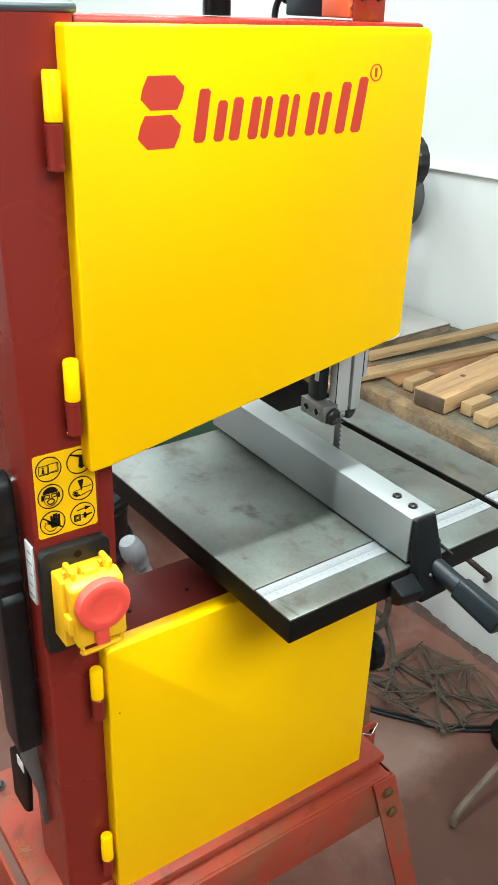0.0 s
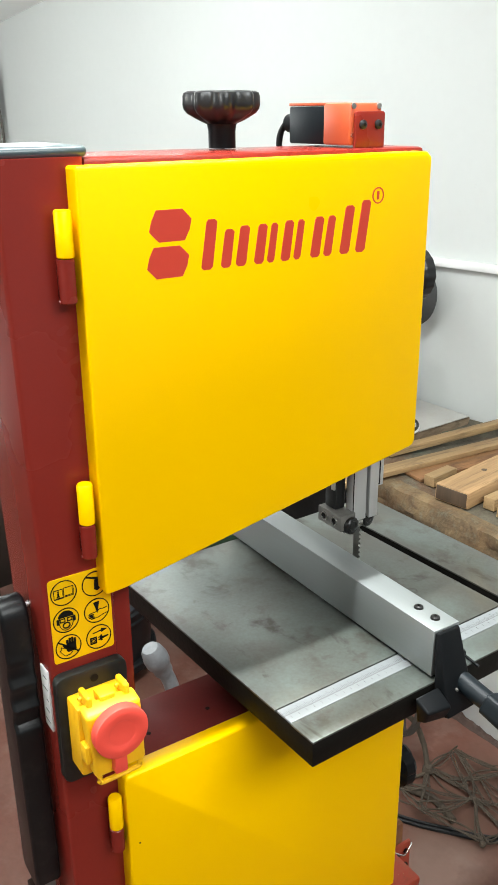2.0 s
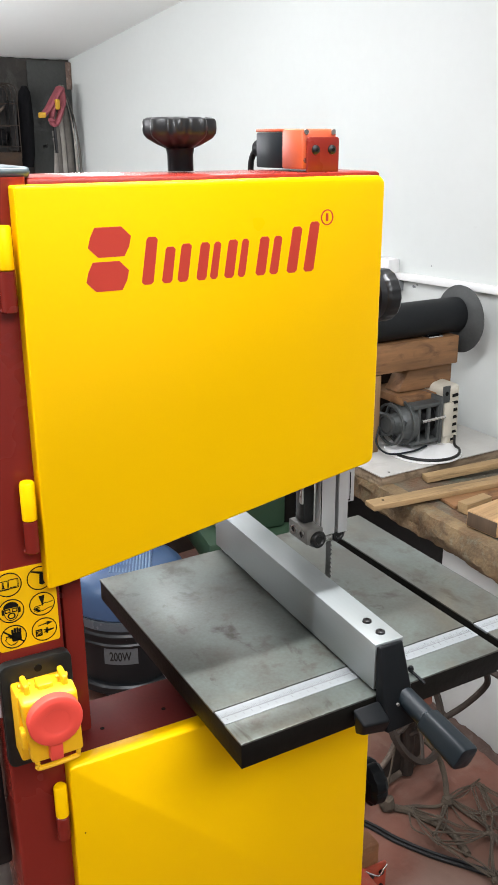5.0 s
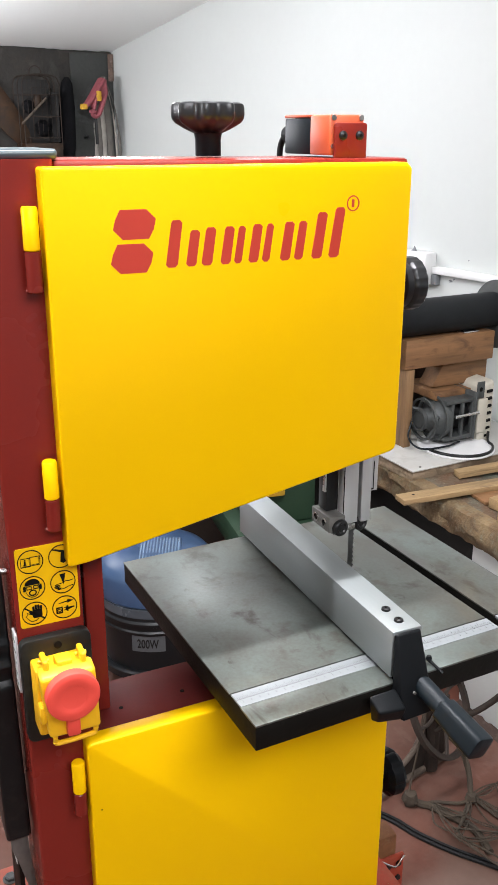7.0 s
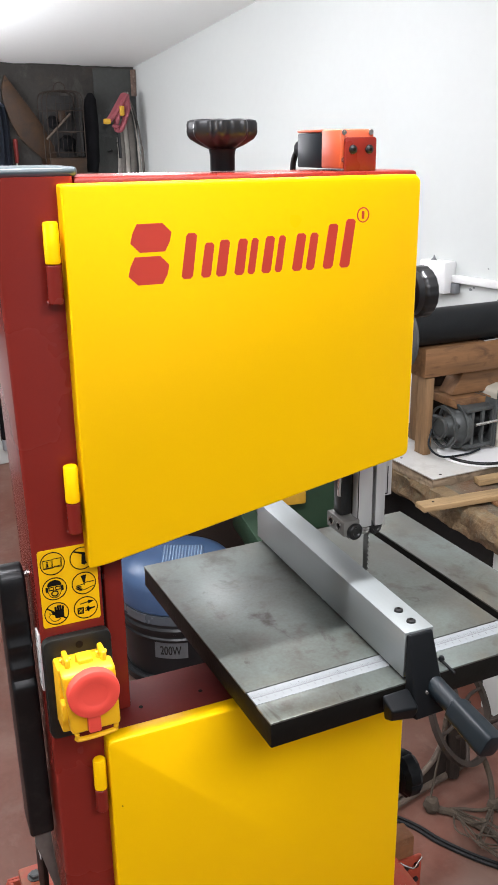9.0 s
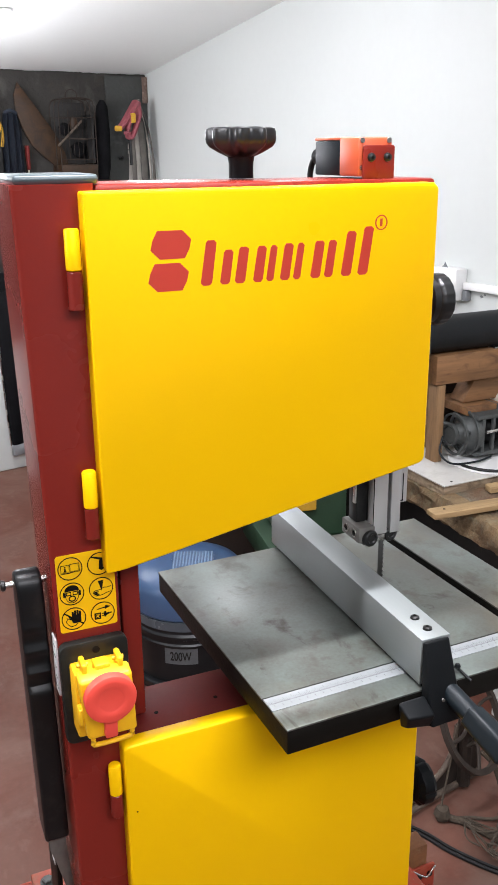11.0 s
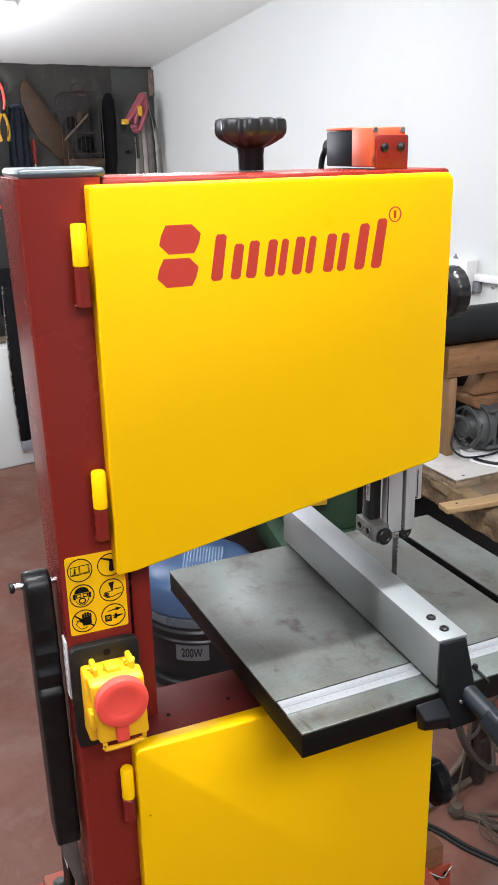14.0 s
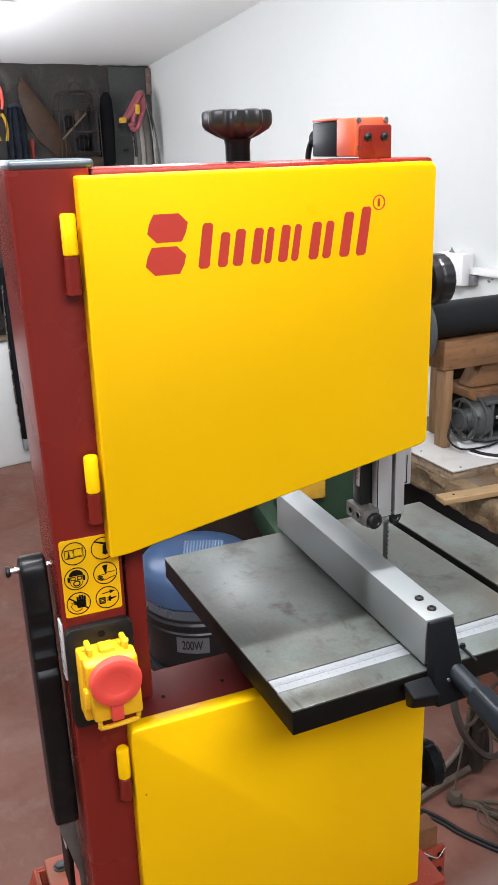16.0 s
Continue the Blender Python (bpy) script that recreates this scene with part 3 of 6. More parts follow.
bm = box(WALL_U - 0.026, WALL_U - 0.001, -2.8, 1.449, 1.1385, 1.164, 0.003)
solid("cable_conduit", bm, WHITE_PVC, "white plastic cable conduit along the wall", "conduit", m=ROOM)

# ---- the band saw ----
saw = thing("band_saw", "red and yellow band saw on a splayed steel stand", "band saw")
TOP = 1.597

# column, a rounded box section
bm = bmesh.new()
levels = []
for z, x0, y1 in ((0.604, -0.0515, 0.108), (0.90, -0.0530, 0.111), (1.20, -0.0550, 0.115), (1.40, -0.0585, 0.121), (TOP, -0.0620, 0.128)):
    levels.append([bm.verts.new((x, y, z)) for x, y in rounded(x0, 0.016, 0.020, y1, 0.0042, 5)])
for A, B in zip(levels, levels[1:]):
    for i in range(len(A)):
        j = (i + 1) % len(A)
        bm.faces.new((A[i], A[j], B[j], B[i]))
bm.faces.new(levels[0][::-1])
bm.faces.new(levels[-1])
part("column", bm, RED, saw)
cap = bmesh.new()
box(-0.058, 0.022, 0.024, 0.124, TOP - 0.001, TOP + 0.0085, 0.004, 3, bm=cap)
part("column_cap", cap, CAP, saw, "grey-blue plastic end cap")
# wheel housing behind the upper door
part("upper_housing", prism([(0.017, 1.588 + 0.008), (0.400, 1.588 + 0.006), (0.400, 1.285), (0.03, 1.216), (0.017, 1.216)], 0.104,
     0.004, m=Matrix.Translation((0, 0.128, 0)) @ FRONT), RED, saw)
part("blade_channel", box(0.026, 0.0485, 0.055, 0.112, 0.983, 1.23, 0.003), RED, saw)
# Black strip stands in for the shaded gap beside the column.
part("channel_shadow_strip", box(0.0165, 0.0255, 0.060, 0.10, 0.983, 1.215), INK, saw, "black strip for the shade in the inner slot")

# upper door
door = part("upper_door", prism([(-0.0005, 1.203), (0.020, 1.2045), (0.3815, 1.2700), (0.3870, 1.2727), (0.389, 1.2780), (0.389, 1.5845), (0.383, 1.5905), (-0.0005, 1.5905)], 0.0225,
            0.0055, 4, m=Matrix.Translation((0, 0.0225, 0)) @ FRONT), YELLOW, saw, "glossy yellow steel door")
# the maker's mark as plain leaning shapes
LOGO = Matrix.Translation((0, 0.002, 0)) @ FRONT
LD = 0.0026


def mark_ring(cx, cz, rx, rz, w):
    return ring(cx, cz, rx, rz, w, LD, LOGO)


def slab(pts):
    part("logo_shape", prism(pts, LD, m=LOGO), LOGO_RED, door)


# plain leaning bars on one line, the first group large
def lean(x, z, w, h, cut_, k=0.10):
    k = h * k
    slab([(x + cut_, z), (x + w - cut_ * 0.5, z), (x + w + k * 0.2, z + cut_), (x + w + k, z + h - cut_), (x + w + k - cut_, z + h), (x + k + cut_ * 0.5, z + h), (x + k * 0.9, z + h - cut_), (x, z + cut_)])


for x, z, w, h, cut_ in ((0.0585, 1.4945, 0.0390, 0.0270, 0.009), (0.0620, 1.5255, 0.0390, 0.0270, 0.009)):
    lean(x, z, w, h, cut_)
for x, w, h in ((0.1125, 0.0105, 0.044), (0.1330, 0.0095, 0.034), (0.1490, 0.0100, 0.036), (0.1690, 0.0095, 0.036), (0.1835, 0.0070, 0.036), (0.1990, 0.0095, 0.037),
                (0.2140, 0.0070, 0.037), (0.2340, 0.0100, 0.038), (0.2500, 0.0085, 0.038), (0.2700, 0.0105, 0.046), (0.2900, 0.0105, 0.050)):
    lean(x, 1.4975, w, h, 0.0025, 0.16)
part("logo_ring", mark_ring(0.3175, 1.551, 0.0075, 0.008, 0.0013), LOGO_RED, door)
part("logo_ring_bar", prism([(0.3160, 1.547), (0.3188, 1.547), (0.3188, 1.555), (0.3160, 1.555)], LD, m=LOGO), LOGO_RED, door)


def hinge(x, z_top, z_mid, z_bot, owner, r=0.0074):
    h = part("hinge_barrel", lathe([(0, 0), (r - 0.001, 0), (r, 0.001), (r, z_top - z_mid - 0.0022), (r * 0.85, z_top - z_mid - 0.0005), (0, z_top - z_mid)], 20,
             Matrix.Translation((x, 0.008, z_mid))), YELLOW, owner, "yellow hinge barrel")
    k = part("hinge_socket", rod((x, 0.008, z_bot + 0.004), (x, 0.008, z_mid - 0.0005), r * 0.97, 20, chamfer=0.001), RED, saw, "dark red hinge socket")
    box_bm = box(x - r * 0.6, x + r * 0.6, 0.008, 0.021, z_bot + 0.006, z_mid - 0.002, 0.0015)
    part("socket_bracket", box_bm, RED, k)
    part("hinge_pin", rod((x - 0.0075, 0.010, z_bot + 0.005), (x + 0.002, 0.008, z_bot + 0.007), 0.0022, 10), RED, k)


hinge(-0.0112, 1.558, 1.5190, 1.4775, door)
hinge(-0.0108, 1.3185, 1.2785, 1.240, door)

# lower housing, platform and door
part("lower_housing", box(0.0165, 0.402, 0.0235, 0.113, 0.604, 0.972, 0.002), RED, saw)
plat = part("platform", box(0.0165, 0.404, 0.0235, 0.113, 0.9735, 0.981, 0.002), PLATFORM_RED, saw, "dark red flat platform")
for x, y in ((0.060, 0.054), (0.137, 0.055)):
    part("bolt_hole", rod((x, y, 0.9805), (x, y, 0.9815), 0.0026, 12), INK, plat)
ldoor = part("lower_door", prism([(0.0045, 0.602), (0.396, 0.592), (0.402, 0.598), (0.402, 0.980), (0.398, 0.984), (0.0085, 0.984), (0.0045, 0.980)], 0.0225,
             0.009, 4, m=Matrix.Translation((0, 0.0225, 0)) @ FRONT), YELLOW, saw, "glossy yellow steel door")
hinge(-0.0052, 0.961, 0.9205, 0.886, ldoor)
hinge(-0.0052, 0.703, 0.663, 0.632, ldoor)
part("paint_chip", rod((0.0165, 0.003, 0.893), (0.0165, -0.0006, 0.893), 0.0009, 8), INK, ldoor)

# warning label on the column
dec = part("warning_label", prism(rounded(-0.0505, 0.0118, 1.134, 1.2245, 0.003), 0.0026, m=Matrix.Translation((0, 0.022, 0)) @ FRONT), DECAL, saw, "yellow label with six round safety pictograms")
DM = Matrix.Translation((0, 0.0205, 0)) @ FRONT


def frame_lines(x0, x1, z0, z1, w, bm=None):
    bm = box(x0, x1, 0.0187, 0.0205, z0, z0 + w, bm=bm)
    for a in ((x0, x1, z1 - w, z1), (x0, x0 + w, z0, z1), (x1 - w, x1, z0, z1)):
        box(a[0], a[1], 0.0187, 0.0205, a[2], a[3], bm=bm)
    return bm


def stroke(pts, w, cx, cz, bm):
    for (x0, z0), (x1, z1) in zip(pts, pts[1:]):
        d = math.hypot(x1 - x0, z1 - z0)
        nx, nz = -(z1 - z0) / d * w / 2, (x1 - x0) / d * w / 2
        prism([(cx + x0 + nx, cz + z0 + nz), (cx + x0 - nx, cz + z0 - nz), (cx + x1 - nx, cz + z1 - nz), (cx + x1 + nx, cz + z1 + nz)], 0.0018, m=DM, bm=bm)


for col in range(2):
    for row in range(3):
        cx, cz = -0.0355 + col * 0.0315, 1.2085 - row * 0.0295
        part("pictogram_ring", ring(cx, cz, 0.0132, 0.0132, 0.0009, 0.0018, DM), INK, dec)
        g = None
        if (row, col) == (0, 0):
            g = frame_lines(cx - 0.0100, cx + 0.0002, cz - 0.0052, cz + 0.0048, 0.0005)
            frame_lines(cx - 0.0002, cx + 0.0100, cz - 0.0046, cz + 0.0054, 0.0005, g)
            stroke([(-0.0086, -0.0040), (-0.0010, -0.0042), (-0.0010, 0.0036)], 0.0003, cx, cz, g)
            stroke([(0.0012, -0.0034), (0.0088, -0.0032), (0.0088, 0.0042)], 0.0003, cx, cz, g)
            box(cx - 0.0062, cx - 0.0046, 0.0187, 0.0205, cz - 0.0024, cz + 0.0012, bm=g)
            box(cx - 0.0070, cx - 0.0040, 0.0187, 0.0205, cz - 0.0031, cz - 0.0023, bm=g)
            box(cx - 0.0062, cx - 0.0046, 0.0187, 0.0205, cz + 0.0019, cz + 0.0032, bm=g)
        elif (row, col) == (0, 1):
            g = prism([(cx, cz + 0.004), (cx + 0.0045, cz + 0.004), (cx + 0.005, cz - 0.006), (cx + 0.002, cz - 0.008), (cx - 0.001, cz - 0.006)], 0.0018, m=DM)
            prism([(cx - 0.009, cz + 0.0085), (cx - 0.008, cz + 0.0095), (cx + 0.004, cz + 0.006), (cx + 0.004, cz + 0.003)], 0.0018, m=DM, bm=g)
        elif (row, col) == (1, 0):
            g = prism([(cx + 0.0078 * math.cos(radians(a)), cz + 0.0036 + 0.0066 * math.sin(radians(a))) for a in range(0, 181, 20)], 0.0018, m=DM)
            frame_lines(cx - 0.0062, cx - 0.0008, cz - 0.0016, cz + 0.0026, 0.0008, g)
            frame_lines(cx + 0.0008, cx + 0.0062, cz - 0.0016, cz + 0.0026, 0.0008, g)
            ring(cx, cz - 0.0055, 0.004, 0.0035, 0.0012, 0.0018, DM, g, segs=16)
            ring(cx, cz - 0.001, 0.0074, 0.0098, 0.0006, 0.0018, DM, g, segs=24)
            prism(rounded(cx - 0.0095, cx - 0.0072, cz - 0.003, cz + 0.003, 0.001), 0.0018, m=DM, bm=g)
            prism(rounded(cx + 0.0072, cx + 0.0095, cz - 0.003, cz + 0.003, 0.001), 0.0018, m=DM, bm=g)
        elif (row, col) == (1, 1):
            g = prism([(cx - 0.003, cz + 0.009), (cx + 0.003, cz + 0.0095), (cx + 0.0005, cz - 0.003)], 0.0018, m=DM)
            stroke([(0.0110, 0.0010), (0.0060, 0.0002), (0.0030, 0.0008), (-0.0010, -0.0012), (-0.0070, -0.0018), (-0.0086, -0.0030), (-0.0030, -0.0034), (-0.0092, -0.0046), (-0.0030, -0.0050), (-0.0086, -0.0064), (-0.0020, -0.0066), (-0.0064, -0.0082), (0.0010, -0.0078), (0.0060, -0.0060), (0.0105, -0.0052)], 0.0005, cx, cz, g)
        elif (row, col) == (2, 0):
            g = prism(rounded(cx - 0.0020, cx + 0.0078, cz - 0.0055, cz + 0.0040, 0.002), 0.0018, m=DM)
            for k in range(4):
                prism(rounded(cx - 0.0020 + 0.0026 * k, cx + 0.0002 + 0.0026 * k, cz + 0.003, cz + 0.0080 + 0.0014 * (k in (1, 2)), 0.0008), 0.0018, m=DM, bm=g)
            prism([(cx - 0.0058, cz + 0.0022), (cx - 0.0046, cz + 0.0038), (cx - 0.001, cz + 0.0005), (cx - 0.001, cz - 0.0035)], 0.0018, m=DM, bm=g)
            stroke([(-0.0030, -0.0010), (-0.0076, 0.0016), (-0.0070, -0.0006), (-0.0088, -0.0022), (-0.0062, -0.0064), (-0.0036, -0.0092), (0.0010, -0.0086), (0.0036, -0.0064)], 0.0005, cx, cz, g)
            prism([(cx - 0.0105, cz + 0.0075), (cx - 0.0095, cz + 0.0085), (cx + 0.0105, cz - 0.0075), (cx + 0.0095, cz - 0.0085)], 0.0018, m=DM, bm=g)
        else:
            g = frame_lines(cx - 0.0092, cx - 0.0022, cz - 0.0066, cz + 0.0008, 0.0013)
            ring(cx - 0.0057, cz - 0.003, 0.0022, 0.0018, 0.0006, 0.0018, DM, g, segs=12)
            prism([(cx - 0.001, cz - 0.0012), (cx + 0.0025, cz - 0.0008), (cx + 0.0025, cz - 0.0002), (cx - 0.001, cz - 0.0006)], 0.0018, m=DM, bm=g)
            prism([(cx - 0.001, cz - 0.0040), (cx + 0.0025, cz - 0.0036), (cx + 0.0025, cz - 0.0030), (cx - 0.001, cz - 0.0034)], 0.0018, m=DM, bm=g)
            box(cx + 0.0018, cx + 0.0036, 0.0187, 0.0205, cz - 0.0052, cz + 0.0012, bm=g)
            prism([(cx + 0.001, cz - 0.004), (cx + 0.010, cz - 0.0018), (cx + 0.010, cz - 0.0008), (cx + 0.001, cz - 0.001)], 0.0018, m=DM, bm=g)
            prism([(cx - 0.006, cz + 0.0048), (cx + 0.003, cz + 0.0058), (cx + 0.003, cz + 0.0042), (cx + 0.009, cz + 0.0065), (cx + 0.003, cz + 0.0085), (cx + 0.003, cz + 0.0068), (cx - 0.006, cz + 0.0055)], 0.0018, m=DM, bm=g)
        part("pictogram", g, INK, dec)
# maker's plate on the side of the column
pl = part("side_label", box(-0.0562, -0.0535, 0.029, 0.048, 1.052, 1.122, 0.0004), LABEL, saw, "white paper rating label")
for k in range(5):
    part("print_bar", box(-0.0566, -0.0560, 0.032, 0.045 - 0.004 * (k % 3), 1.060 + k * 0.013, 1.0612 + k * 0.013), TICK, pl)

# emergency switch
sw = part("switch_plate", prism(rounded(-0.0555, 0.0190, 1.0005, 1.124, 0.009), 0.011, 0.0012, m=Matrix.Translation((0, 0.0195, 0)) @ FRONT), PLATE_BLACK, saw, "black rounded switch back plate")
part("plate_hole", rod((-0.0165, 0.012, 1.113), (-0.0165, 0.0078, 1.113), 0.0042, 14), INK, sw)
part("switch_base", box(-0.0470, 0.0070, -0.019, 0.009, 1.026, 1.104, 0.003), SWITCH_YELLOW, sw, "yellow plastic switch base")


def hexa(lo_pts, hi_pts, bevel=0.0, seg=2):
    """A block between two outlines of points."""
    b = bmesh.new()
    lo_ = [b.verts.new(p) for p in lo_pts]
    hi_ = [b.verts.new(p) for p in hi_pts]
    b.faces.new(lo_[::-1])
    b.faces.new(hi_)
    for i in range(len(lo_)):
        j = (i + 1) % len(lo_)
        b.faces.new((lo_[i], lo_[j], hi_[j], hi_[i]))
    bmesh.ops.recalc_face_normals(b, faces=b.faces)
    if bevel:
        bmesh.ops.bevel(b, geom=list(b.edges), offset=bevel, segments=seg, profile=0.5, affect="EDGES", clamp_overlap=True)
    return b


lid = part("switch_lid", hexa([(-0.0405, -0.036, 1.032), (0.0135, -0.036, 1.032), (0.0135, -0.021, 1.035), (-0.0405, -0.021, 1.035)],
                              [(-0.0465, -0.039, 1.106), (0.0105, -0.039, 1.106), (0.0105, -0.0195, 1.111), (-0.0465, -0.0195, 1.111)], 0.004, 3), SWITCH_YELLOW, sw, "yellow hinged stop lid")
for x in (-0.0370, 0.0015):
    part("hinge_lug", box(x - 0.0030, x + 0.0030, -0.028, -0.006, 1.105, 1.1195, 0.0024, 3), SWITCH_YELLOW, lid)
    part("lug_pin", rod((x - 0.006, -0.013, 1.1115), (x + 0.006, -0.013, 1.1115), 0.0022, 10), SWITCH_YELLOW, lid)
part("lid_tab", box(-0.026, -0.0095, -0.026, -0.008, 1.104, 1.1145, 0.0022), SWITCH_YELLOW, lid)
part("lid_rib", box(-0.0480, -0.0415, -0.034, -0.020, 1.050, 1.071, 0.0025), SWITCH_YELLOW, lid)
mb = Matrix.Translation((-0.0165, -0.0385, 1.0860)) @ FRONT
part("stop_button", lathe([(0, 0), (0.0250, 0), (0.0272, 0.002), (0.0276, 0.0105), (0.0270, 0.0122), (0.0256, 0.0130), (0.0146, 0.0133), (0.0136, 0.0127), (0.0128, 0.0124), (0, 0.0124)], 48, mb), SWITCH_RED, lid, "round red mushroom stop button")
part("button_tongue", box(-0.0235, -0.0100, -0.045, -0.034, 1.036, 1.066, 0.002), SWITCH_RED, lid)
part("padlock_loop", sweep([(-0.034, -0.029, 1.036), (-0.034, -0.030, 1.026), (-0.031, -0.030, 1.0215), (0.004, -0.030, 1.0225), (0.0085, -0.030, 1.027), (0.0085, -0.029, 1.038)], 0.0028, 8, 4), SWITCH_YELLOW, lid)

# tension knob on the top
knob = part("tension_knob", lathe([(0, 1.6185), (0.015, 1.6185), (0.024, 1.6225), (0.0345, 1.6285), (0.0375, 1.6325), (0.0383, 1.6365), (0.0381, 1.6440), (0.0368, 1.6470), (0.0335, 1.6486), (0.022, 1.6490), (0, 1.6492)], 144,
            Matrix.Translation((0.199, 0.10, 0)), wave=lambda a, z: 1 - 0.21 * min(1.0, max(0.0, (z - 1.616) / 0.008)) * abs(math.cos(4 * a + 0.2)) ** 2.0), GLOSS_BLACK, saw, "black lobed star knob")
part("knob_stem", lathe([(0, 1.596), (0.0135, 1.596), (0.0135, 1.612), (0.0150, 1.620), (0.021, 1.628), (0, 1.628)], 28, Matrix.Translation((0.199, 0.10, 0))), BLACK_PLASTIC, knob)
# tracking knob on the side of the head
tk = part("tracking_knob", lathe([(0, 0.0), (0.024, 0.0), (0.0275, 0.002), (0.0280, 0.010), (0.0312, 0.013), (0.0316, 0.015), (0.0316, 0.0265), (0.0300, 0.0285), (0, 0.029)], 120, pose(0.428, 0.080, 1.449, 0, 90, 0),
          wave=lambda a, z: 1 - 0.022 * abs(math.cos(9 * a)) ** 2 if z > 0.012 else 1.0), GLOSS_BLACK, saw, "black fluted tracking knob")
part("knob_shaft", rod((0.400, 0.080, 1.449), (0.429, 0.080, 1.449), 0.010), DARK_STEEL, tk)

# safety switch on the top
brk = part("switch_bracket", prism(rounded(0.312, 0.3505, 1.589, 1.629, 0.003), 0.003, 0.0006, m=Matrix.Translation((0, 0.0345, 0)) @ FRONT), RED, saw, "dark red switch bracket")
for x in (0.3215, 0.3415):
    s = part("bracket_screw", lathe([(0, 0), (0.0048, 0), (0.0044, 0.0020), (0.002, 0.0032), (0, 0.0032)], 18, Matrix.Translation((x, 0.0315, 1.6165)) @ FRONT), DARK_STEEL, brk, "black button-head screw")
    part("screw_socket", lathe([(0, 0), (0.0018, 0), (0.0018, 0.0036), (0, 0.0036)], 6, Matrix.Translation((x, 0.0315, 1.6165)) @ FRONT), INK, s)
lim = part("limit_switch", box(0.3080, 0.3500, 0.036, 0.0785, 1.5968, 1.637, 0.0025), ORANGE, saw, "orange and black safety limit switch")
part("switch_body", box(0.3095, 0.3480, 0.0790, 0.1395, 1.5968, 1.634, 0.002), GREY_PLASTIC, lim, "dark grey switch body")
part("body_lid", box(0.3093, 0.3482, 0.0790, 0.1400, 1.6345, 1.6375, 0.001), ORANGE, lim)
for x in (0.3125, 0.3455):
    part("cover_screw", rod((x, 0.0385, 1.634), (x, 0.0345, 1.634), 0.0028, 12), STEEL, lim)
part("cover_screw", rod((0.3125, 0.0385, 1.606), (0.3125, 0.0345, 1.606), 0.0028, 12), STEEL, lim)
part("cable_gland", rod((0.323, 0.1395, 1.617), (0.323, 0.158, 1.617), 0.010, 16, chamfer=0.002), BLACK_PLASTIC, lim)
part("switch_cable", sweep([(0.323, 0.157, 1.617), (0.323, 0.166, 1.6145), (0.322, 0.172, 1.607), (0.321, 0.174, 1.597), (0.321, 0.174, 1.580)], 0.0036, 10), RUBBER, lim, "black rubber cable")

# table
TZ = 1.063
TX0, TX1, TY0, TY1 = 0.1385, 0.577, -0.1435, 0.260
TABLE_AT = pose(0.1465, -0.1315, 1.0545, 0, 0, 1.7) @ Matrix.Translation((-TX0, -TY0, -TZ))   # the table sits slightly turned
SLIT, SLOT0, SLOT1 = 0.366, 0.489, 0.503
tb_ = box(TX0 + 0.0005, SLOT0, TY0 + 0.0005, TY1 - 0.0005, TZ - 0.031, TZ - 0.0015, 0.0012)
box(SLOT1, TX1 - 0.0005, TY0 + 0.0005, TY1 - 0.0005, TZ - 0.031, TZ - 0.0015, 0.0012, bm=tb_)
box(SLOT0, SLOT1, TY0 + 0.002, TY1 - 0.002, TZ - 0.030, TZ - 0.014, bm=tb_)
table = part("table", tb_, IRON_BLACK, saw, "black-edged ground cast iron table", m=TABLE_AT)
for x0, x1, y0, y1 in ((TX0, SLIT, TY0, -0.108), (TX0, SLIT, -0.0815, TY1), (SLIT + 0.0022, SLOT0, TY0, -0.108), (SLIT + 0.0022, SLOT0, -0.0815, TY1),
                       (SLOT1, TX1, TY0, -0.108), (SLOT1, TX1, -0.0815, TY1)):
    part("table_face", box(x0, x1, y0, y1, TZ - 0.0024, TZ, 0.0006), IRON, table, "ground grey iron face")
for x0, x1 in ((TX0 + 0.001, SLIT), (SLIT + 0.0022, SLOT0), (SLOT1, TX1)):
    s = part("scale", box(x0, x1, -0.1075, -0.0835, TZ - 0.004, TZ + 0.0001, 0.0004), SCALE, table, "white engraved metal scale")
    bmt = box(x0, x1, -0.0962, -0.0953, TZ - 0.001, TZ + 0.0003)
    n = int((x1 - x0) / 0.002)
    for k in range(n):
        x = x0 + 0.001 + 0.002 * k
        L = 0.006 if k % 5 == 0 else 0.0035
        box(x, x + 0.0003, -0.0945, -0.0945 + L, TZ - 0.001, TZ + 0.0003, bm=bmt)
    for k in range(int((x1 - x0) / 0.010)):
        x = x0 + 0.006 + 0.010 * k
        box(x, x + 0.0004, -0.1020, -0.0985, TZ - 0.001, TZ + 0.0003, bm=bmt)
    part("scale_print", bmt, TICK, s)
lp = part("level_pin", lathe([(0, -0.0036), (0.0026, -0.003), (0.0038, 0), (0.0026, 0.003), (0, 0.0036)], 14, TABLE_AT.inverted() @ pose(0.371, -0.113, 1.0620)), BLACK_PLASTIC, table, "small black knob of the levelling pin")
part("pin_stem", rod(TABLE_AT.inverted() @ Vector((0.371, -0.115, 1.060)), TABLE_AT.inverted() @ Vector((0.375, -0.134, 1.054)), 0.0018, 10), BLACK_PLASTIC, lp)
part("table_insert", rod((0.402, 0.105, TZ - 0.003), (0.402, 0.105, TZ + 0.0003), 0.016, 28), IRON, table)
part("trunnion", box(0.24, 0.50, 0.02, 0.11, 0.9815, TZ - 0.031, 0.008), IRON_BLACK, table)

# blade
bm = bmesh.new()
bz0, bz1, n = 0.99, 1.30, 48
h = (bz1 - bz0) / n
pts = [(0.115, bz1), (0.115, bz0)]
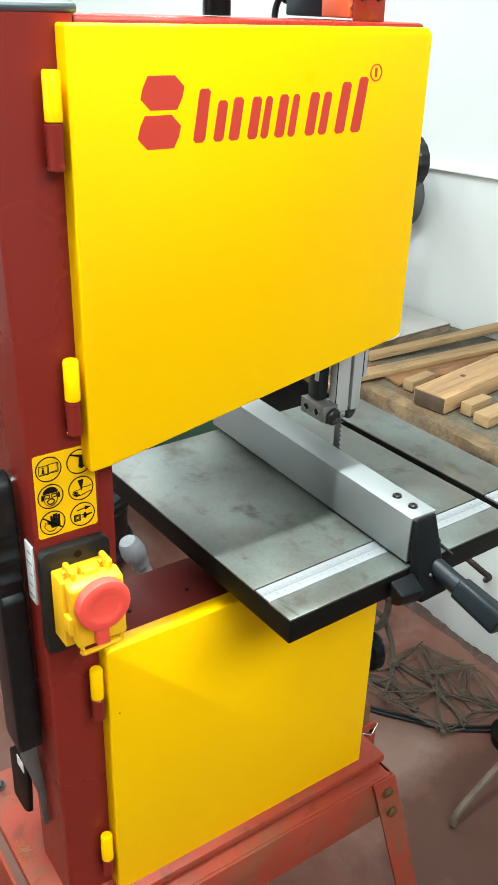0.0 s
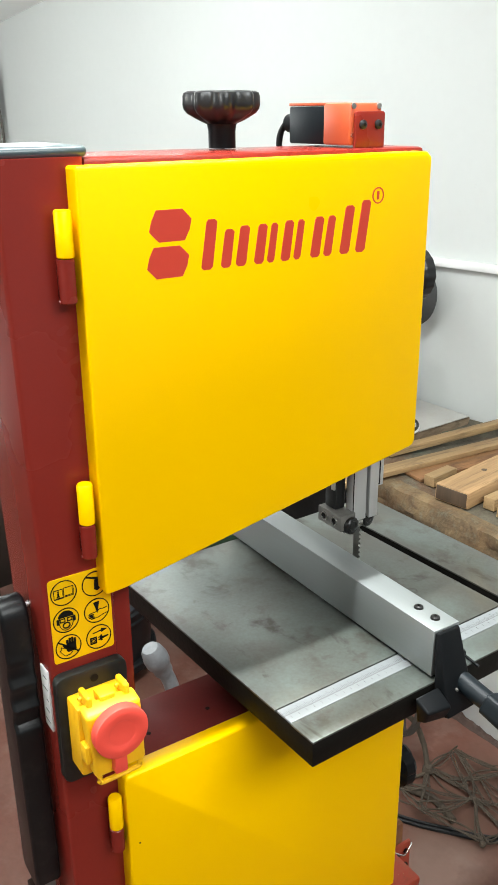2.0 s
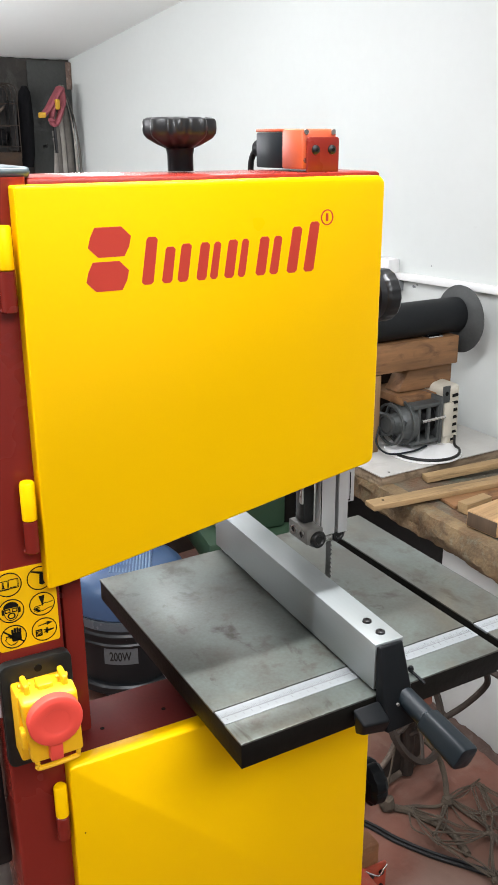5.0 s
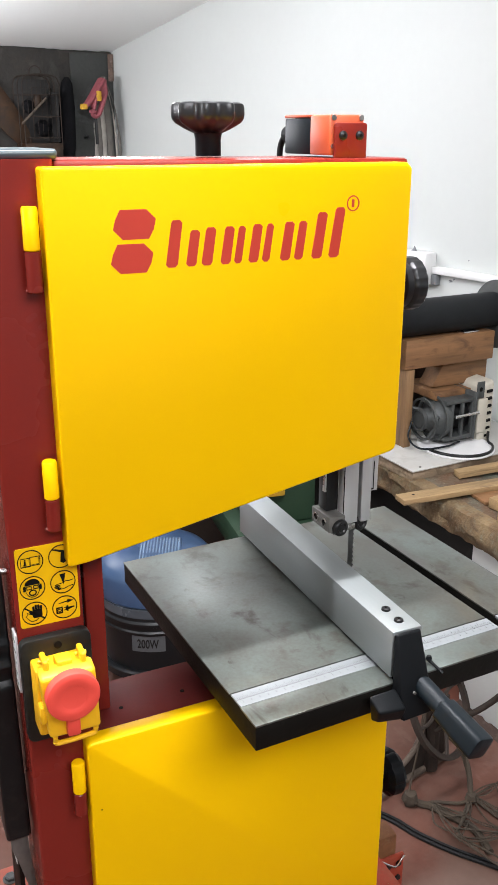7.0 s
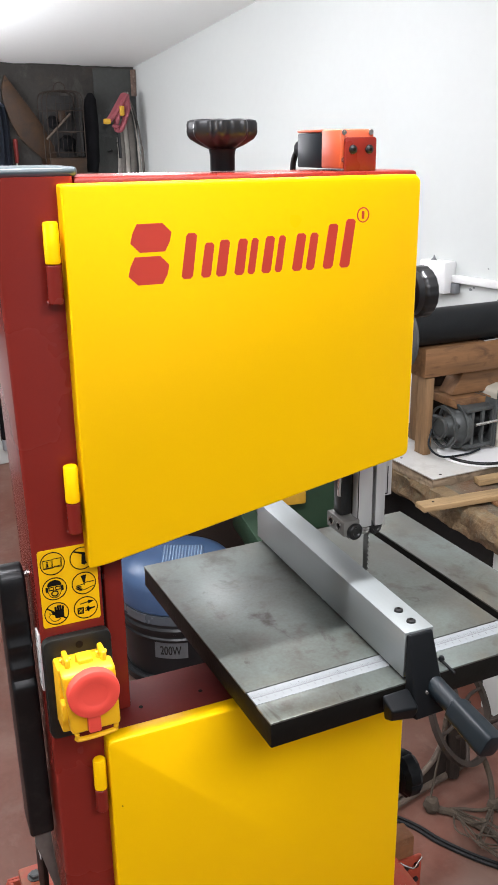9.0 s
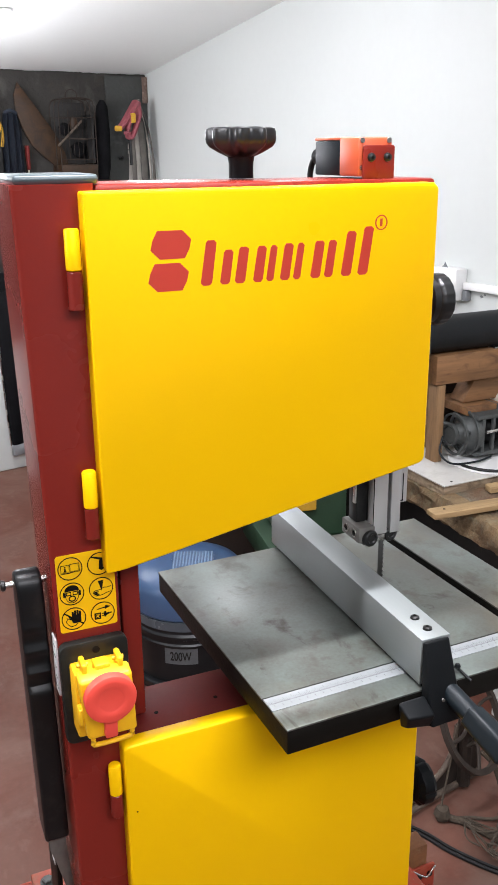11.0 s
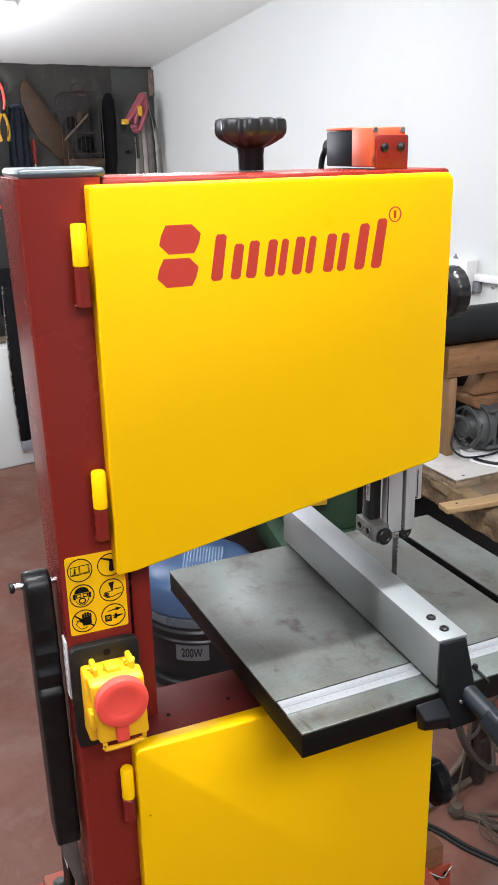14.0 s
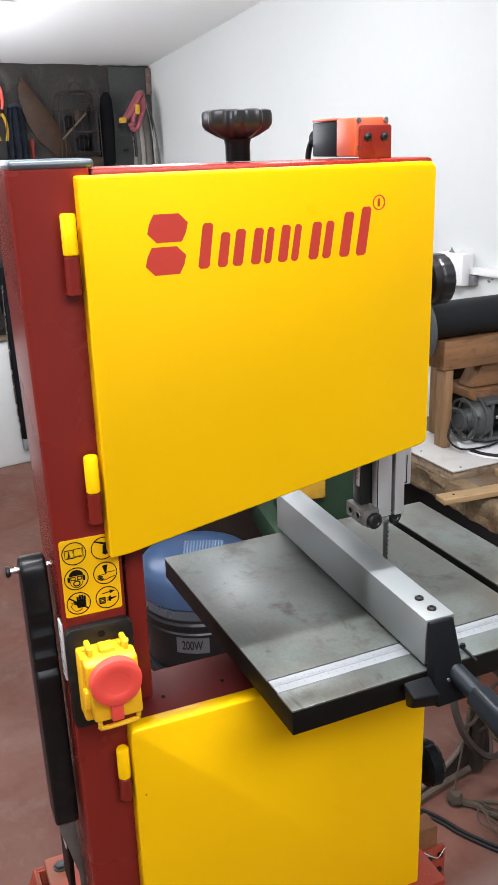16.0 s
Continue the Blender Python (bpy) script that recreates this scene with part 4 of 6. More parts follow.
for k in range(n):
    pts += [(0.1045, bz0 + k * h), (0.1038, bz0 + (k + 0.35) * h), (0.0998, bz0 + (k + 0.9) * h)]
pts += [(0.1045, bz1)]
part("blade", prism(pts, 0.0009, m=Matrix(((0, 0, 1, 0.4015), (1, 0, 0, 0), (0, 1, 0, 0), (0, 0, 0, 1)))), BLADE_STEEL, saw, "toothed steel saw blade")

# blade guide
post = part("guide_post", box(0.356, 0.3715, 0.0985, 0.120, 1.1590, 1.30, 0.002), DARK_STEEL, saw, "black square guide post")
part("guide_rail", box(0.3722, 0.3950, 0.085, 0.098, 1.143, 1.31, 0.0012), ALU_Z, post, "aluminium blade guard extrusion")
part("guide_rail", box(0.4000, 0.4145, 0.085, 0.102, 1.142, 1.31, 0.0012), ALU_Z, post, "aluminium blade guard extrusion")
# Black strip drawn for the shade in the gap between the rails.
part("rail_gap_shade", box(0.3952, 0.3998, 0.093, 0.1005, 1.150, 1.31), INK, post)
part("rail_groove", box(0.3728, 0.3738, 0.0842, 0.0851, 1.144, 1.31), INK, post)
clip = part("guard_clip", box(0.4147, 0.4265, 0.090, 0.0915, 1.181, 1.31, 0.0004), ALU_Z, post, "thin bent aluminium guard clip")
part("clip_slot", box(0.4195, 0.4203, 0.0890, 0.0899, 1.184, 1.222), INK, clip)
part("clip_slot", box(0.4150, 0.4203, 0.0890, 0.0899, 1.1832, 1.1845), INK, clip)
part("post_edge", box(0.3525, 0.3552, 0.098, 0.104, 1.187, 1.30, 0.0005), STEEL, post)
GB = pose(0.362, 0.103, 1.148, 0, 0, -90)
blk = part("guide_block", box(-0.0230, 0.0230, -0.012, 0.012, -0.0105, 0.0105, 0.0015), TONGUE, saw, "worn steel guide block with bolts", m=GB)
for x in (-0.0095, 0.0105):
    part("bolt_hole", rod((x, -0.0115, 0.0005), (x, -0.0123, 0.0005), 0.0042, 16), INK, blk)
    part("guide_bolt", ring(x, 0.0005, 0.0056, 0.0056, 0.0013, 0.0016, Matrix.Translation((0, -0.0119, 0)) @ FRONT), STEEL, blk)
BI = GB.inverted()
for x, y, z in ((0.3645, 0.0870, 1.1430), (0.4035, 0.1020, 1.1375)):
    at = BI @ Matrix.Translation((x, y, z)) @ FRONT @ pose(0, 0, 0, 0, 14, 0)
    w = part("guide_bearing", lathe([(0, 0), (0.0096, 0), (0.0112, 0.0016), (0.0112, 0.010), (0.0100, 0.0116), (0.0068, 0.0120), (0.0052, 0.0105), (0, 0.0105)], 32), DARK_STEEL, blk, m=at)
    part("bearing_ring", lathe([(0.0098, -0.0005), (0.0120, -0.0005), (0.0120, 0.0030), (0.0098, 0.0030)], 32), STEEL, w)
part("guide_link", box(0.378, 0.394, 0.088, 0.0945, 1.132, 1.141, 0.001, m=BI), STEEL, blk)

# quick release lever on the side of the column
lev = part("lever_pivot", rod((-0.100, 0.07, 1.178), (-0.045, 0.07, 1.178), 0.0036, 16, chamfer=0.001), STEEL, saw, "steel pivot pin")
part("pin_cap", rod((-0.103, 0.07, 1.178), (-0.0975, 0.07, 1.178), 0.0062, 16, chamfer=0.0015), DARK_STEEL, lev)
side = [(0.0685 + 0.0180 * math.cos(radians(a)), 1.1755 + 0.0180 * math.sin(radians(a))) for a in range(190, -11, -20)]
side += [(0.089, 1.120), (0.091, 1.00), (0.095, 0.850), (0.090, 0.842), (0.056, 0.838), (0.0515, 0.843),
         (0.0505, 0.862), (0.0500, 0.950), (0.0492, 1.040), (0.0480, 1.0475), (0.0490, 1.0510), (0.0532, 1.0560), (0.0532, 1.0610), (0.0510, 1.0690), (0.0482, 1.0745), (0.0486, 1.0770),
         (0.0520, 1.0810), (0.0526, 1.0870), (0.0505, 1.0955), (0.0478, 1.1010), (0.0482, 1.1040), (0.0514, 1.1085), (0.0520, 1.1150), (0.0500, 1.1240), (0.0474, 1.1300), (0.0480, 1.1340), (0.0492, 1.1420), (0.0482, 1.1550)]
bm = bmesh.new()
lo, hi = [], []
for y, z in side:
    s = (1.19 - z) * 0.012
    lo.append(bm.verts.new((-0.0885 + s, y, z)))
    hi.append(bm.verts.new((-0.0600 + s, y, z)))
bm.faces.new(lo)
bm.faces.new(hi[::-1])
for i in range(len(side)):
    j = (i + 1) % len(side)
    bm.faces.new((lo[i], hi[i], hi[j], lo[j]))
bmesh.ops.recalc_face_normals(bm, faces=bm.faces)
rim = [e for e in bm.edges if (e.verts[0] in lo) == (e.verts[1] in lo)]
bmesh.ops.bevel(bm, geom=rim, offset=0.0042, segments=4, profile=0.5, affect="EDGES", clamp_overlap=True)
part("lever_grip", bm, LEVER, lev, "black plastic lever grip")
plate = part("lever_plate", prism([(0.078, 0.812), (0.105, 0.805), (0.138, 0.770), (0.140, 0.690), (0.105, 0.692), (0.088, 0.705), (0.078, 0.77)], 0.006, 0.001,
             m=Matrix(((0, 0, 1, -0.0710), (1, 0, 0, 0), (0, 1, 0, 0), (0, 0, 0, 1)))), IRON_BLACK, lev, "black steel cam plate")
part("plate_sticker", box(-0.0720, -0.0708, 0.088, 0.108, 0.772, 0.786), LABEL, plate)
part("lever_tongue", prism([(-0.0785, 0.842), (-0.0585, 0.842), (-0.0575, 0.805), (-0.0530, 0.745), (-0.0530, 0.695), (-0.0600, 0.695), (-0.0615, 0.745), (-0.0715, 0.790), (-0.0780, 0.812)], 0.004, 0.0008, m=Matrix.Translation((0, 0.073, 0)) @ FRONT), TONGUE, lev, "grey worn steel tongue")

# right side fittings of the lower housing
lk = part("lower_knob", lathe([(0, 0), (0.025, 0), (0.033, 0.006), (0.034, 0.02), (0.030, 0.026), (0, 0.027)], 60, pose(0.437, 0.060, 0.748, 0, 90, 0),
          wave=lambda a, z: 1 - 0.07 * max(0.0, math.cos(8 * a)) ** 4), BLACK_PLASTIC, saw, "black fluted adjusting knob")
part("knob_shaft", rod((0.402, 0.060, 0.748), (0.438, 0.060, 0.748), 0.010), DARK_STEEL, lk)
hb = part("side_bracket", box(0.4375, 0.488, 0.056, 0.061, 0.500, 0.587, 0.001), STAND_RED, saw, "red drilled side bracket")
for x in (0.460, 0.478):
    for z in (0.520, 0.545, 0.572):
        part("bracket_bolt", rod((x, 0.0565, z), (x, 0.053, z), 0.0045, 8), DARK_STEEL, hb)
part("bracket_hook", sweep([(0.444, 0.052, 0.592), (0.458, 0.046, 0.583), (0.468, 0.046, 0.578), (0.478, 0.048, 0.586), (0.484, 0.050, 0.589)], 0.0014, 8, 4), STEEL, hb, "bright wire hook")
part("bracket_block", box(0.442, 0.478, 0.062, 0.095, 0.560, 0.622, 0.004), BLOCK_WOOD, hb, "brown wooden block")

# base tray and splayed stand
part("base_tray", box(-0.086, 0.440, -0.014, 0.266, 0.590, 0.6038, 0.003), STAND_RED, saw, "red steel base tray with sawdust")
for x, y in ((-0.065, 0.241), (0.40, 0.241), (-0.066, 0.01)):
    b_ = part("base_bolt", lathe([(0, 0), (0.008, 0), (0.008, 0.006), (0.006, 0.0075), (0, 0.0075)], 6, Matrix.Translation((x, y, 0.6036))), CAST_GREY, saw, "dusty hex bolt")
    part("washer", rod((x, y, 0.6036), (x, y, 0.6052), 0.011, 20), CAST_GREY, b_)
stand = part("stand_frame", box(-0.10, 0.437, -0.036, -0.031, 0.505, 0.586, 0.001), STAND_RED, saw, "red angle iron stand")
part("frame_flange", box(-0.10, 0.437, -0.031, 0.02, 0.5815, 0.586, 0.001), STAND_RED, stand)
part("frame_rear", box(-0.10, 0.437, 0.262, 0.267, 0.505, 0.586, 0.001), STAND_RED, stand)
for x in (-0.10, 0.432):
    part("frame_side", box(x, x + 0.005, -0.0305, 0.2615, 0.505, 0.586, 0.001), STAND_RED, stand)


def leg(sx, y, fy):
    k = 0.22 if fy > 0 else 0.0
    shear = Matrix(((1, 0, 0, 0), (0, 1, -k, k * 0.586), (0, 0, 1, 0), (0, 0, 0, 1)))
    foot_y = y + k * 0.586
    x0 = 0.4385 if sx > 0 else -0.1015
    def px(z):
        return x0 + sx * (0.586 - z) * 0.30
    pts = [(px(0.586) - sx * 0.042, 0.586), (px(0.586), 0.586), (px(0.0) + 0 * sx, 0.0), (px(0.0) - sx * 0.042, 0.0)]
    l = part("leg", prism(pts, 0.004, 0.0008, m=shear @ Matrix.Translation((0, y, 0)) @ FRONT), STAND_RED, saw, "splayed red steel leg")
    bm = bmesh.new()
    q = [(px(0.586) - sx * 0.004, 0.586), (px(0.586), 0.586), (px(0.0), 0.0), (px(0.0) - sx * 0.004, 0.0)]
    part("leg_flange", prism(q, 0.036, 0.0008, m=shear @ Matrix.Translation((0, y + (0.036 if fy < 0 else -0.004), 0)) @ FRONT), STAND_RED, l)
    part("foot", box(px(0) - 0.03, px(0) + 0.03, foot_y - 0.03, foot_y + 0.03, 0.0, 0.006, 0.001), STAND_RED, l)
    for n_ in (0, 1):
        bz = 0.560 - 0.050 * n_
        bx = px(bz) - sx * 0.021
        part("leg_bolt", lathe([(0, 0), (0.0095, 0), (0.0095, 0.0055), (0.007, 0.007), (0, 0.007)], 6, Matrix.Translation((bx, y - 0.003 if fy < 0 else y + 0.01 + k * (0.586 - bz), bz)) @ FRONT), BRASS, l, "dull brassy hex bolt")


for sx in (1, -1):
    leg(sx, -0.0365, -1)
    leg(sx, 0.2715, 1)
# sawdust lying on the tray
bm = bmesh.new()
rng = random.Random(5)
for cx, cy, rad, num in ((-0.074, 0.12, 0.009, 160), (0.42, 0.05, 0.02, 60)):
    for _ in range(num):
        x = cx + rng.gauss(0, rad * 0.6)
        y = cy + rng.gauss(0, 0.003 if rad > 0.03 else rad)
        if not (-0.084 < x < 0.438 and -0.012 < y < 0.28) or (x > -0.06 and y > 0.0 and x < 0.40):
            continue
        s = rng.uniform(0.0003, 0.0009)
        box(x - s, x + s, y - s * 0.7, y + s * 0.7, 0.6032, 0.6038 + s * 1.2, bm=bm, m=None)
tagged(part("sawdust", bm, DUST, saw, "pale brown sawdust"), kind="stuff")

# ---- the rip fence ----
fence = thing("rip_fence", "brushed aluminium rip fence clamped on the table", "rip fence", m=pose(0.3135, -0.1220, 1.0545, 0, 0, -1.0))
fb = box(0.0, 0.0370, 0.0, 0.412, 0.0035, 0.060, 0.0012)
part("fence_bar", fb, ALU, fence)
part("fence_foot", box(0.004, 0.034, 0.002, 0.410, 0.0, 0.0035), INK, fence)
for y in (0.019, 0.045):
    s = part("fence_screw", lathe([(0, 0), (0.0055, 0), (0.0050, 0.0022), (0.0025, 0.0034), (0, 0.0034)], 20, Matrix.Translation((0.0195, y, 0.060))), DARK_STEEL, fence, "black button-head screw")
    part("screw_socket", lathe([(0, 0), (0.002, 0), (0.002, 0.0037), (0, 0.0037)], 6, Matrix.Translation((0.0195, y, 0.060))), INK, s)
car = part("fence_carrier", hexa([(-0.004, -0.0112, -0.036), (0.041, -0.0112, -0.036), (0.0425, -0.0275, -0.033), (0.0000, -0.0305, -0.033)],
                                 [(0.0005, -0.0005, 0.0588), (0.0335, -0.0005, 0.0588), (0.0325, -0.0050, 0.0588), (0.0030, -0.0050, 0.0588)], 0.0022, 3), BLACK_PLASTIC, fence, "black plastic clamp head")
part("clamp_foot", hexa([(-0.032, -0.0140, -0.033), (0.0010, -0.0140, -0.036), (0.0030, -0.0245, -0.035), (-0.0280, -0.0240, -0.030)],
                        [(-0.036, -0.0140, 0.0000), (-0.0020, -0.0140, 0.0010), (0.0015, -0.0330, -0.0150), (-0.0320, -0.0315, -0.0130)], 0.0030, 4), BLACK_PLASTIC, car)
part("carrier_screw", rod((0.0170, -0.0215, -0.006), (0.0170, -0.0240, -0.006), 0.0017, 10), TONGUE, car)
hd = part("clamp_handle", rod((0.030, -0.010, -0.002), (0.036, -0.062, -0.0140), 0.0112, 28, chamfer=0.002), GREY_PLASTIC, fence, "dark grey handle")
gm, gl = axis_frame((0.0347, -0.050, -0.0115), (0.0412, -0.108, -0.0255))
part("handle_grip", lathe([(0, 0), (0.0105, 0), (0.0122, 0.0015), (0.0140, gl - 0.003), (0.0132, gl - 0.0008), (0.0118, gl), (0, gl)], 40, gm,
     wave=lambda a, z: 1 / (abs(math.cos(a + 0.35)) ** 5 + abs(math.sin(a + 0.35)) ** 5) ** 0.2), GREY_PLASTIC, hd)

# ---- on and round the bench ----
solid("bench_base", box(1.36, 2.0, -0.6, 0.98, 0, 0.545, 0.006), PLASTER, "white plastered masonry bench base", "bench", "structure")
# Dark panel in place of the shade in the open hollow.
solid("bench_shade_panel", box(1.42, 1.97, 0.981, 1.72, 0, 0.545, 0.004), BOARD, "dark panel for the shade of the hollow under the bench", "bench", "structure")
bench = thing("bench_top", "thick old rough wooden bench slab with ragged edge", "bench top")
part("slab", box(1.3455, 1.95, -0.65, 1.80, 0.546, 0.634, 0.002), MOSS, bench, "mossy grey old wooden top")
bm = bmesh.new()
ny, edge = 230, (0.6365, 0.632, 0.622, 0.607, 0.592, 0.577, 0.562, 0.550, 0.546)
out = (0.018, 0.005, 0.001, 0.0, 0.001, 0.002, 0.003, 0.009, 0.030)
rows_ = []
for j in range(ny + 1):
    y = -0.65 + 2.45 * j / ny
    line = [bm.verts.new((1.350 + 0.010 * noise.noise(Vector((y * 9, 1, 4))), y, 0.6348))]
    for k, (z, o) in enumerate(zip(edge, out)):
        q = Vector((y * 11, z * 40, 2.0))
        d = 0.012 * noise.noise(q * 0.45) + 0.007 * noise.noise(q) + 0.006 * noise.noise(q * 3.1) + 0.003 * noise.noise(q * 8.3)
        w = 1.0 if 0 < k < 8 else 0.3
        line.append(bm.verts.new((1.300 + o + d * w, y, z + 0.004 * noise.noise(q * 1.7) * w)))
    line.append(bm.verts.new((1.345, y, 0.5455)))
    rows_.append(line)
for A, B in zip(rows_, rows_[1:]):
    for k in range(len(A)):
        bm.faces.new((A[k], A[(k + 1) % len(A)], B[(k + 1) % len(B)], B[k]))
bm.faces.new(rows_[0])
bm.faces.new(rows_[-1][::-1])
part("front_edge", bm, EDGE_WOOD, bench, "ragged orange-brown front edge")

ply = thing("plywood_board", "weathered pale plywood board on the bench", "board", m=pose(1.308, 1.212, 0.6300, 0, 0, 3))
bm = box(0, 0.56, 0, 0.36, 0, 0.0305)
bmesh.ops.subdivide_edges(bm, edges=list(bm.edges), cuts=22, use_grid_fill=True)
for v in bm.verts:
    if v.co.z < 0.030:
        q = v.co * 38
        k = 0.006 * noise.noise(q) + 0.003 * noise.noise(q * 2.7)
        if v.co.y < 0.001:
            v.co.y += k + 0.003
        if v.co.x < 0.001:
            v.co.x += k + 0.003
part("board", bm, PLYWOOD, ply)
for x, y in ((0.045, 0.022), (0.30, 0.018), (0.030, 0.20)):
    part("nail_head", rod((x, y, 0.0343), (x, y, 0.0350), 0.0045, 12), RUST, ply)
part("laminate", box(0.0005, 0.56, 0.0005, 0.36, 0.0310, 0.0345, 0.001), PALE_TOP, ply, "pale laminate face")

jig = thing("wooden_jig", "wooden jig frame with posts and cross beams", "jig", m=pose(1.39, 1.40, 0.0, 0, 0, 2))
J0 = 0.6650
part("post", box(0.012, 0.040, 0, 0.05, J0, 0.919, 0.002), JIG_WOOD_Z, jig)
part("post", box(0.075, 0.105, 0.135, 0.17, J0, 0.919, 0.002), JIG_WOOD_Z, jig)
part("post", box(0.31, 0.350, 0.15, 0.19, J0, 0.919, 0.002), JIG_WOOD_Z, jig)
part("top_beam", box(0.0, 0.352, -0.002, 0.10, 0.922, 1.014, 0.003), JIG_WOOD, jig)
part("lower_beam", prism([(0.135, 0.842), (0.358, 0.840), (0.358, 0.9205), (0.180, 0.9205)], 0.07, 0.002, m=Matrix.Translation((0, 0.10, 0)) @ FRONT), JIG_WOOD, jig)
part("shelf", box(0.115, 0.255, -0.02, 0.16, 0.812, 0.838, 0.002), JIG_WOOD, jig)
# Dark board added behind the router, where the jig is shaded inside.
part("rear_shade_panel", box(0.110, 0.308, 0.171, 0.185, J0, 0.919, 0.002), BROWN_DARK, jig, "dark brown board for the jig's shaded back")
part("strip", box(0.062, 0.078, 0.05, 0.08, J0, 0.919, 0.002), JIG_WOOD_Z, jig, "thin reddish upright")

pipe = thing("flanged_pipe", "thick black pipe with a round flange", "pipe", m=pose(1.418, 1.452, 1.0725, 0, 0, 2))
part("tube", rod((-0.086, 0, 0), (0.352, 0, 0), 0.0575, 40, chamfer=0.003), PIPE_BLACK, pipe)
part("flange", lathe([(0, 0), (0.060, 0), (0.095, 0.012), (0.112, 0.016), (0.110, 0.022), (0.104, 0.026), (0, 0.026)], 48, pose(0.350, 0, -0.018, 0, 90, 0)), FLANGE, pipe)
part("flange", lathe([(0, 0), (0.104, 0), (0.110, 0.004), (0.112, 0.010), (0.095, 0.014), (0.060, 0.026), (0, 0.026)], 48, pose(-0.112, 0, -0.018, 0, 90, 0)), FLANGE, pipe)
part("saddle", box(0.20, 0.26, -0.045, 0.045, -0.0585, -0.053, 0.001), STEEL, pipe)

router = thing("router_motor", "dusty grey router motor with cream vented body", "power tool", m=pose(1.420, 1.395, 0.7535, 0, 0, 3) @ Matrix.Diagonal((1.03, 1.12, 1.16, 1)))
part("nose", lathe([(0, 0), (0.022, 0), (0.026, 0.010), (0.016, 0.018), (0.015, 0.045), (0.030, 0.055), (0, 0.055)], 28, pose(0.03, 0, 0, 0, 90, 0)), CAST_GREY, router, "round grey collet")
for x, r in ((0.045, 0.060), (0.085, 0.066)):
    part("guard_ring", ring(0, 0, r, r, 0.006, 0.008, pose(x, 0, 0, 0, 90, 0)), CAST_GREY, router)
for k in range(5):
    a = 2 * math.pi * (k + 0.3) / 5
    part("strut", rod((0.045, 0.056 * math.cos(a), 0.056 * math.sin(a)), (0.10, 0.020 * math.cos(a), 0.020 * math.sin(a)), 0.006, 8), CAST_GREY, router)
part("bell", lathe([(0.020, 0.0), (0.024, 0.0), (0.030, 0.020), (0.050, 0.045), (0.061, 0.050), (0.061, 0.064), (0.054, 0.064), (0.046, 0.052), (0.024, 0.026), (0.018, 0.004)], 36, pose(0.048, 0, 0, 0, 90, 0)), CAST_GREY, router, "grey cast bell housing")
part("hub_rim", ring(0, 0, 0.031, 0.031, 0.006, 0.012, pose(0.028, 0, 0, 0, 90, 0)), CAST_GREY, router)
part("core", rod((0.085, 0, 0), (0.205, 0, 0), 0.040, 28, chamfer=0.004), DARK_STEEL, router)
for z in (-0.058, 0.046):
    part("frame_plate", box(0.09, 0.203, -0.055, 0.055, z, z + 0.012, 0.003), CAST_GREY, router)
for x in (0.110, 0.150, 0.190):
    part("frame_rib", box(x, x + 0.010, -0.056, -0.044, -0.047, 0.047, 0.002), CAST_GREY, router)
part("backplate", box(0.196, 0.206, -0.062, 0.060, -0.064, 0.074, 0.008), CAST_GREY, router)
hb_ = part("bracket", box(0.206, 0.236, -0.0560, -0.0520, 0.052, 0.100, 0.003), CAST_GREY, router, "grey drilled bracket")
part("bracket_hole", rod((0.221, -0.0558, 0.078), (0.221, -0.0566, 0.078), 0.0065, 14), INK, hb_)
part("bolt", rod((0.12, -0.060, 0.012), (0.215, -0.060, 0.014), 0.005, 12), STEEL, router)
vent = part("vented_body", hexa([(0.226, -0.055, -0.082), (0.290, -0.050, -0.078), (0.292, 0.040, -0.078), (0.226, 0.055, -0.082)],
                                [(0.232, -0.050, 0.084), (0.290, -0.045, 0.098), (0.292, 0.040, 0.098), (0.232, 0.055, 0.088)], 0.014, 4), CREAM, router, "cream plastic vented body")
part("side_panel", box(0.214, 0.252, -0.0585, -0.050, -0.048, 0.050, 0.003), CREAM, vent)
for k in range(7):
    z = -0.062 + 0.0215 * k
    part("vent_slot", rod((0.252, -0.0505, z), (0.2730, -0.0490, z + 0.001), 0.0046, 8), INK, vent)
part("base_plate", rod((0.135, -0.055, -0.0762), (0.135, -0.055, -0.0715), 0.115, 48, chamfer=0.001), WHITE_PVC, router, "round white base plate")
part("base_rail", sweep([(0.135 + 0.109 * math.cos(radians(a)), -0.055 + 0.109 * math.sin(radians(a)), -0.067) for a in range(185, 346, 16)] + [(0.262, -0.06, -0.05)], 0.0042, 8, 3), DARK_STEEL, router)
part("cable", sweep([(0.005, 0.0, 0.0), (-0.02, -0.02, -0.04), (0.0, -0.055, -0.063), (0.08, -0.07, -0.064), (0.15, -0.055, -0.064)], 0.003, 8), GREY_PLASTIC, router)


def plank(name, p0, p1, w, h, mat_, label, z=0.648, tilt=0.0, bevel=0.002):
    a, b = Vector(p0), Vector(p1)
    d = b - a
    yaw = math.degrees(math.atan2(d.y, d.x))
    rise = math.degrees(math.atan2(d.z, Vector((d.x, d.y)).length))
    m = pose(a.x + 0.018, a.y + 0.022, a.z - 0.012, 0, 0, yaw) @ pose(0, 0, 0, tilt, -rise, 0)
    ob = solid(name, box(0, d.length, -w / 2, w / 2, 0, h, bevel), mat_, label, "timber", group="timber on the bench", m=m)
    return ob


plank("wood_strip", (1.425, 1.155, 0.650), (2.00, 1.06, 0.690), 0.035, 0.020, PINE, "thin pale pine strip")
long_strip = plank("wood_strip", (1.150, 1.052, 0.656), (1.95, 0.990, 0.662), 0.050, 0.016, PINE, "thin tan pine strip overhanging the bench")
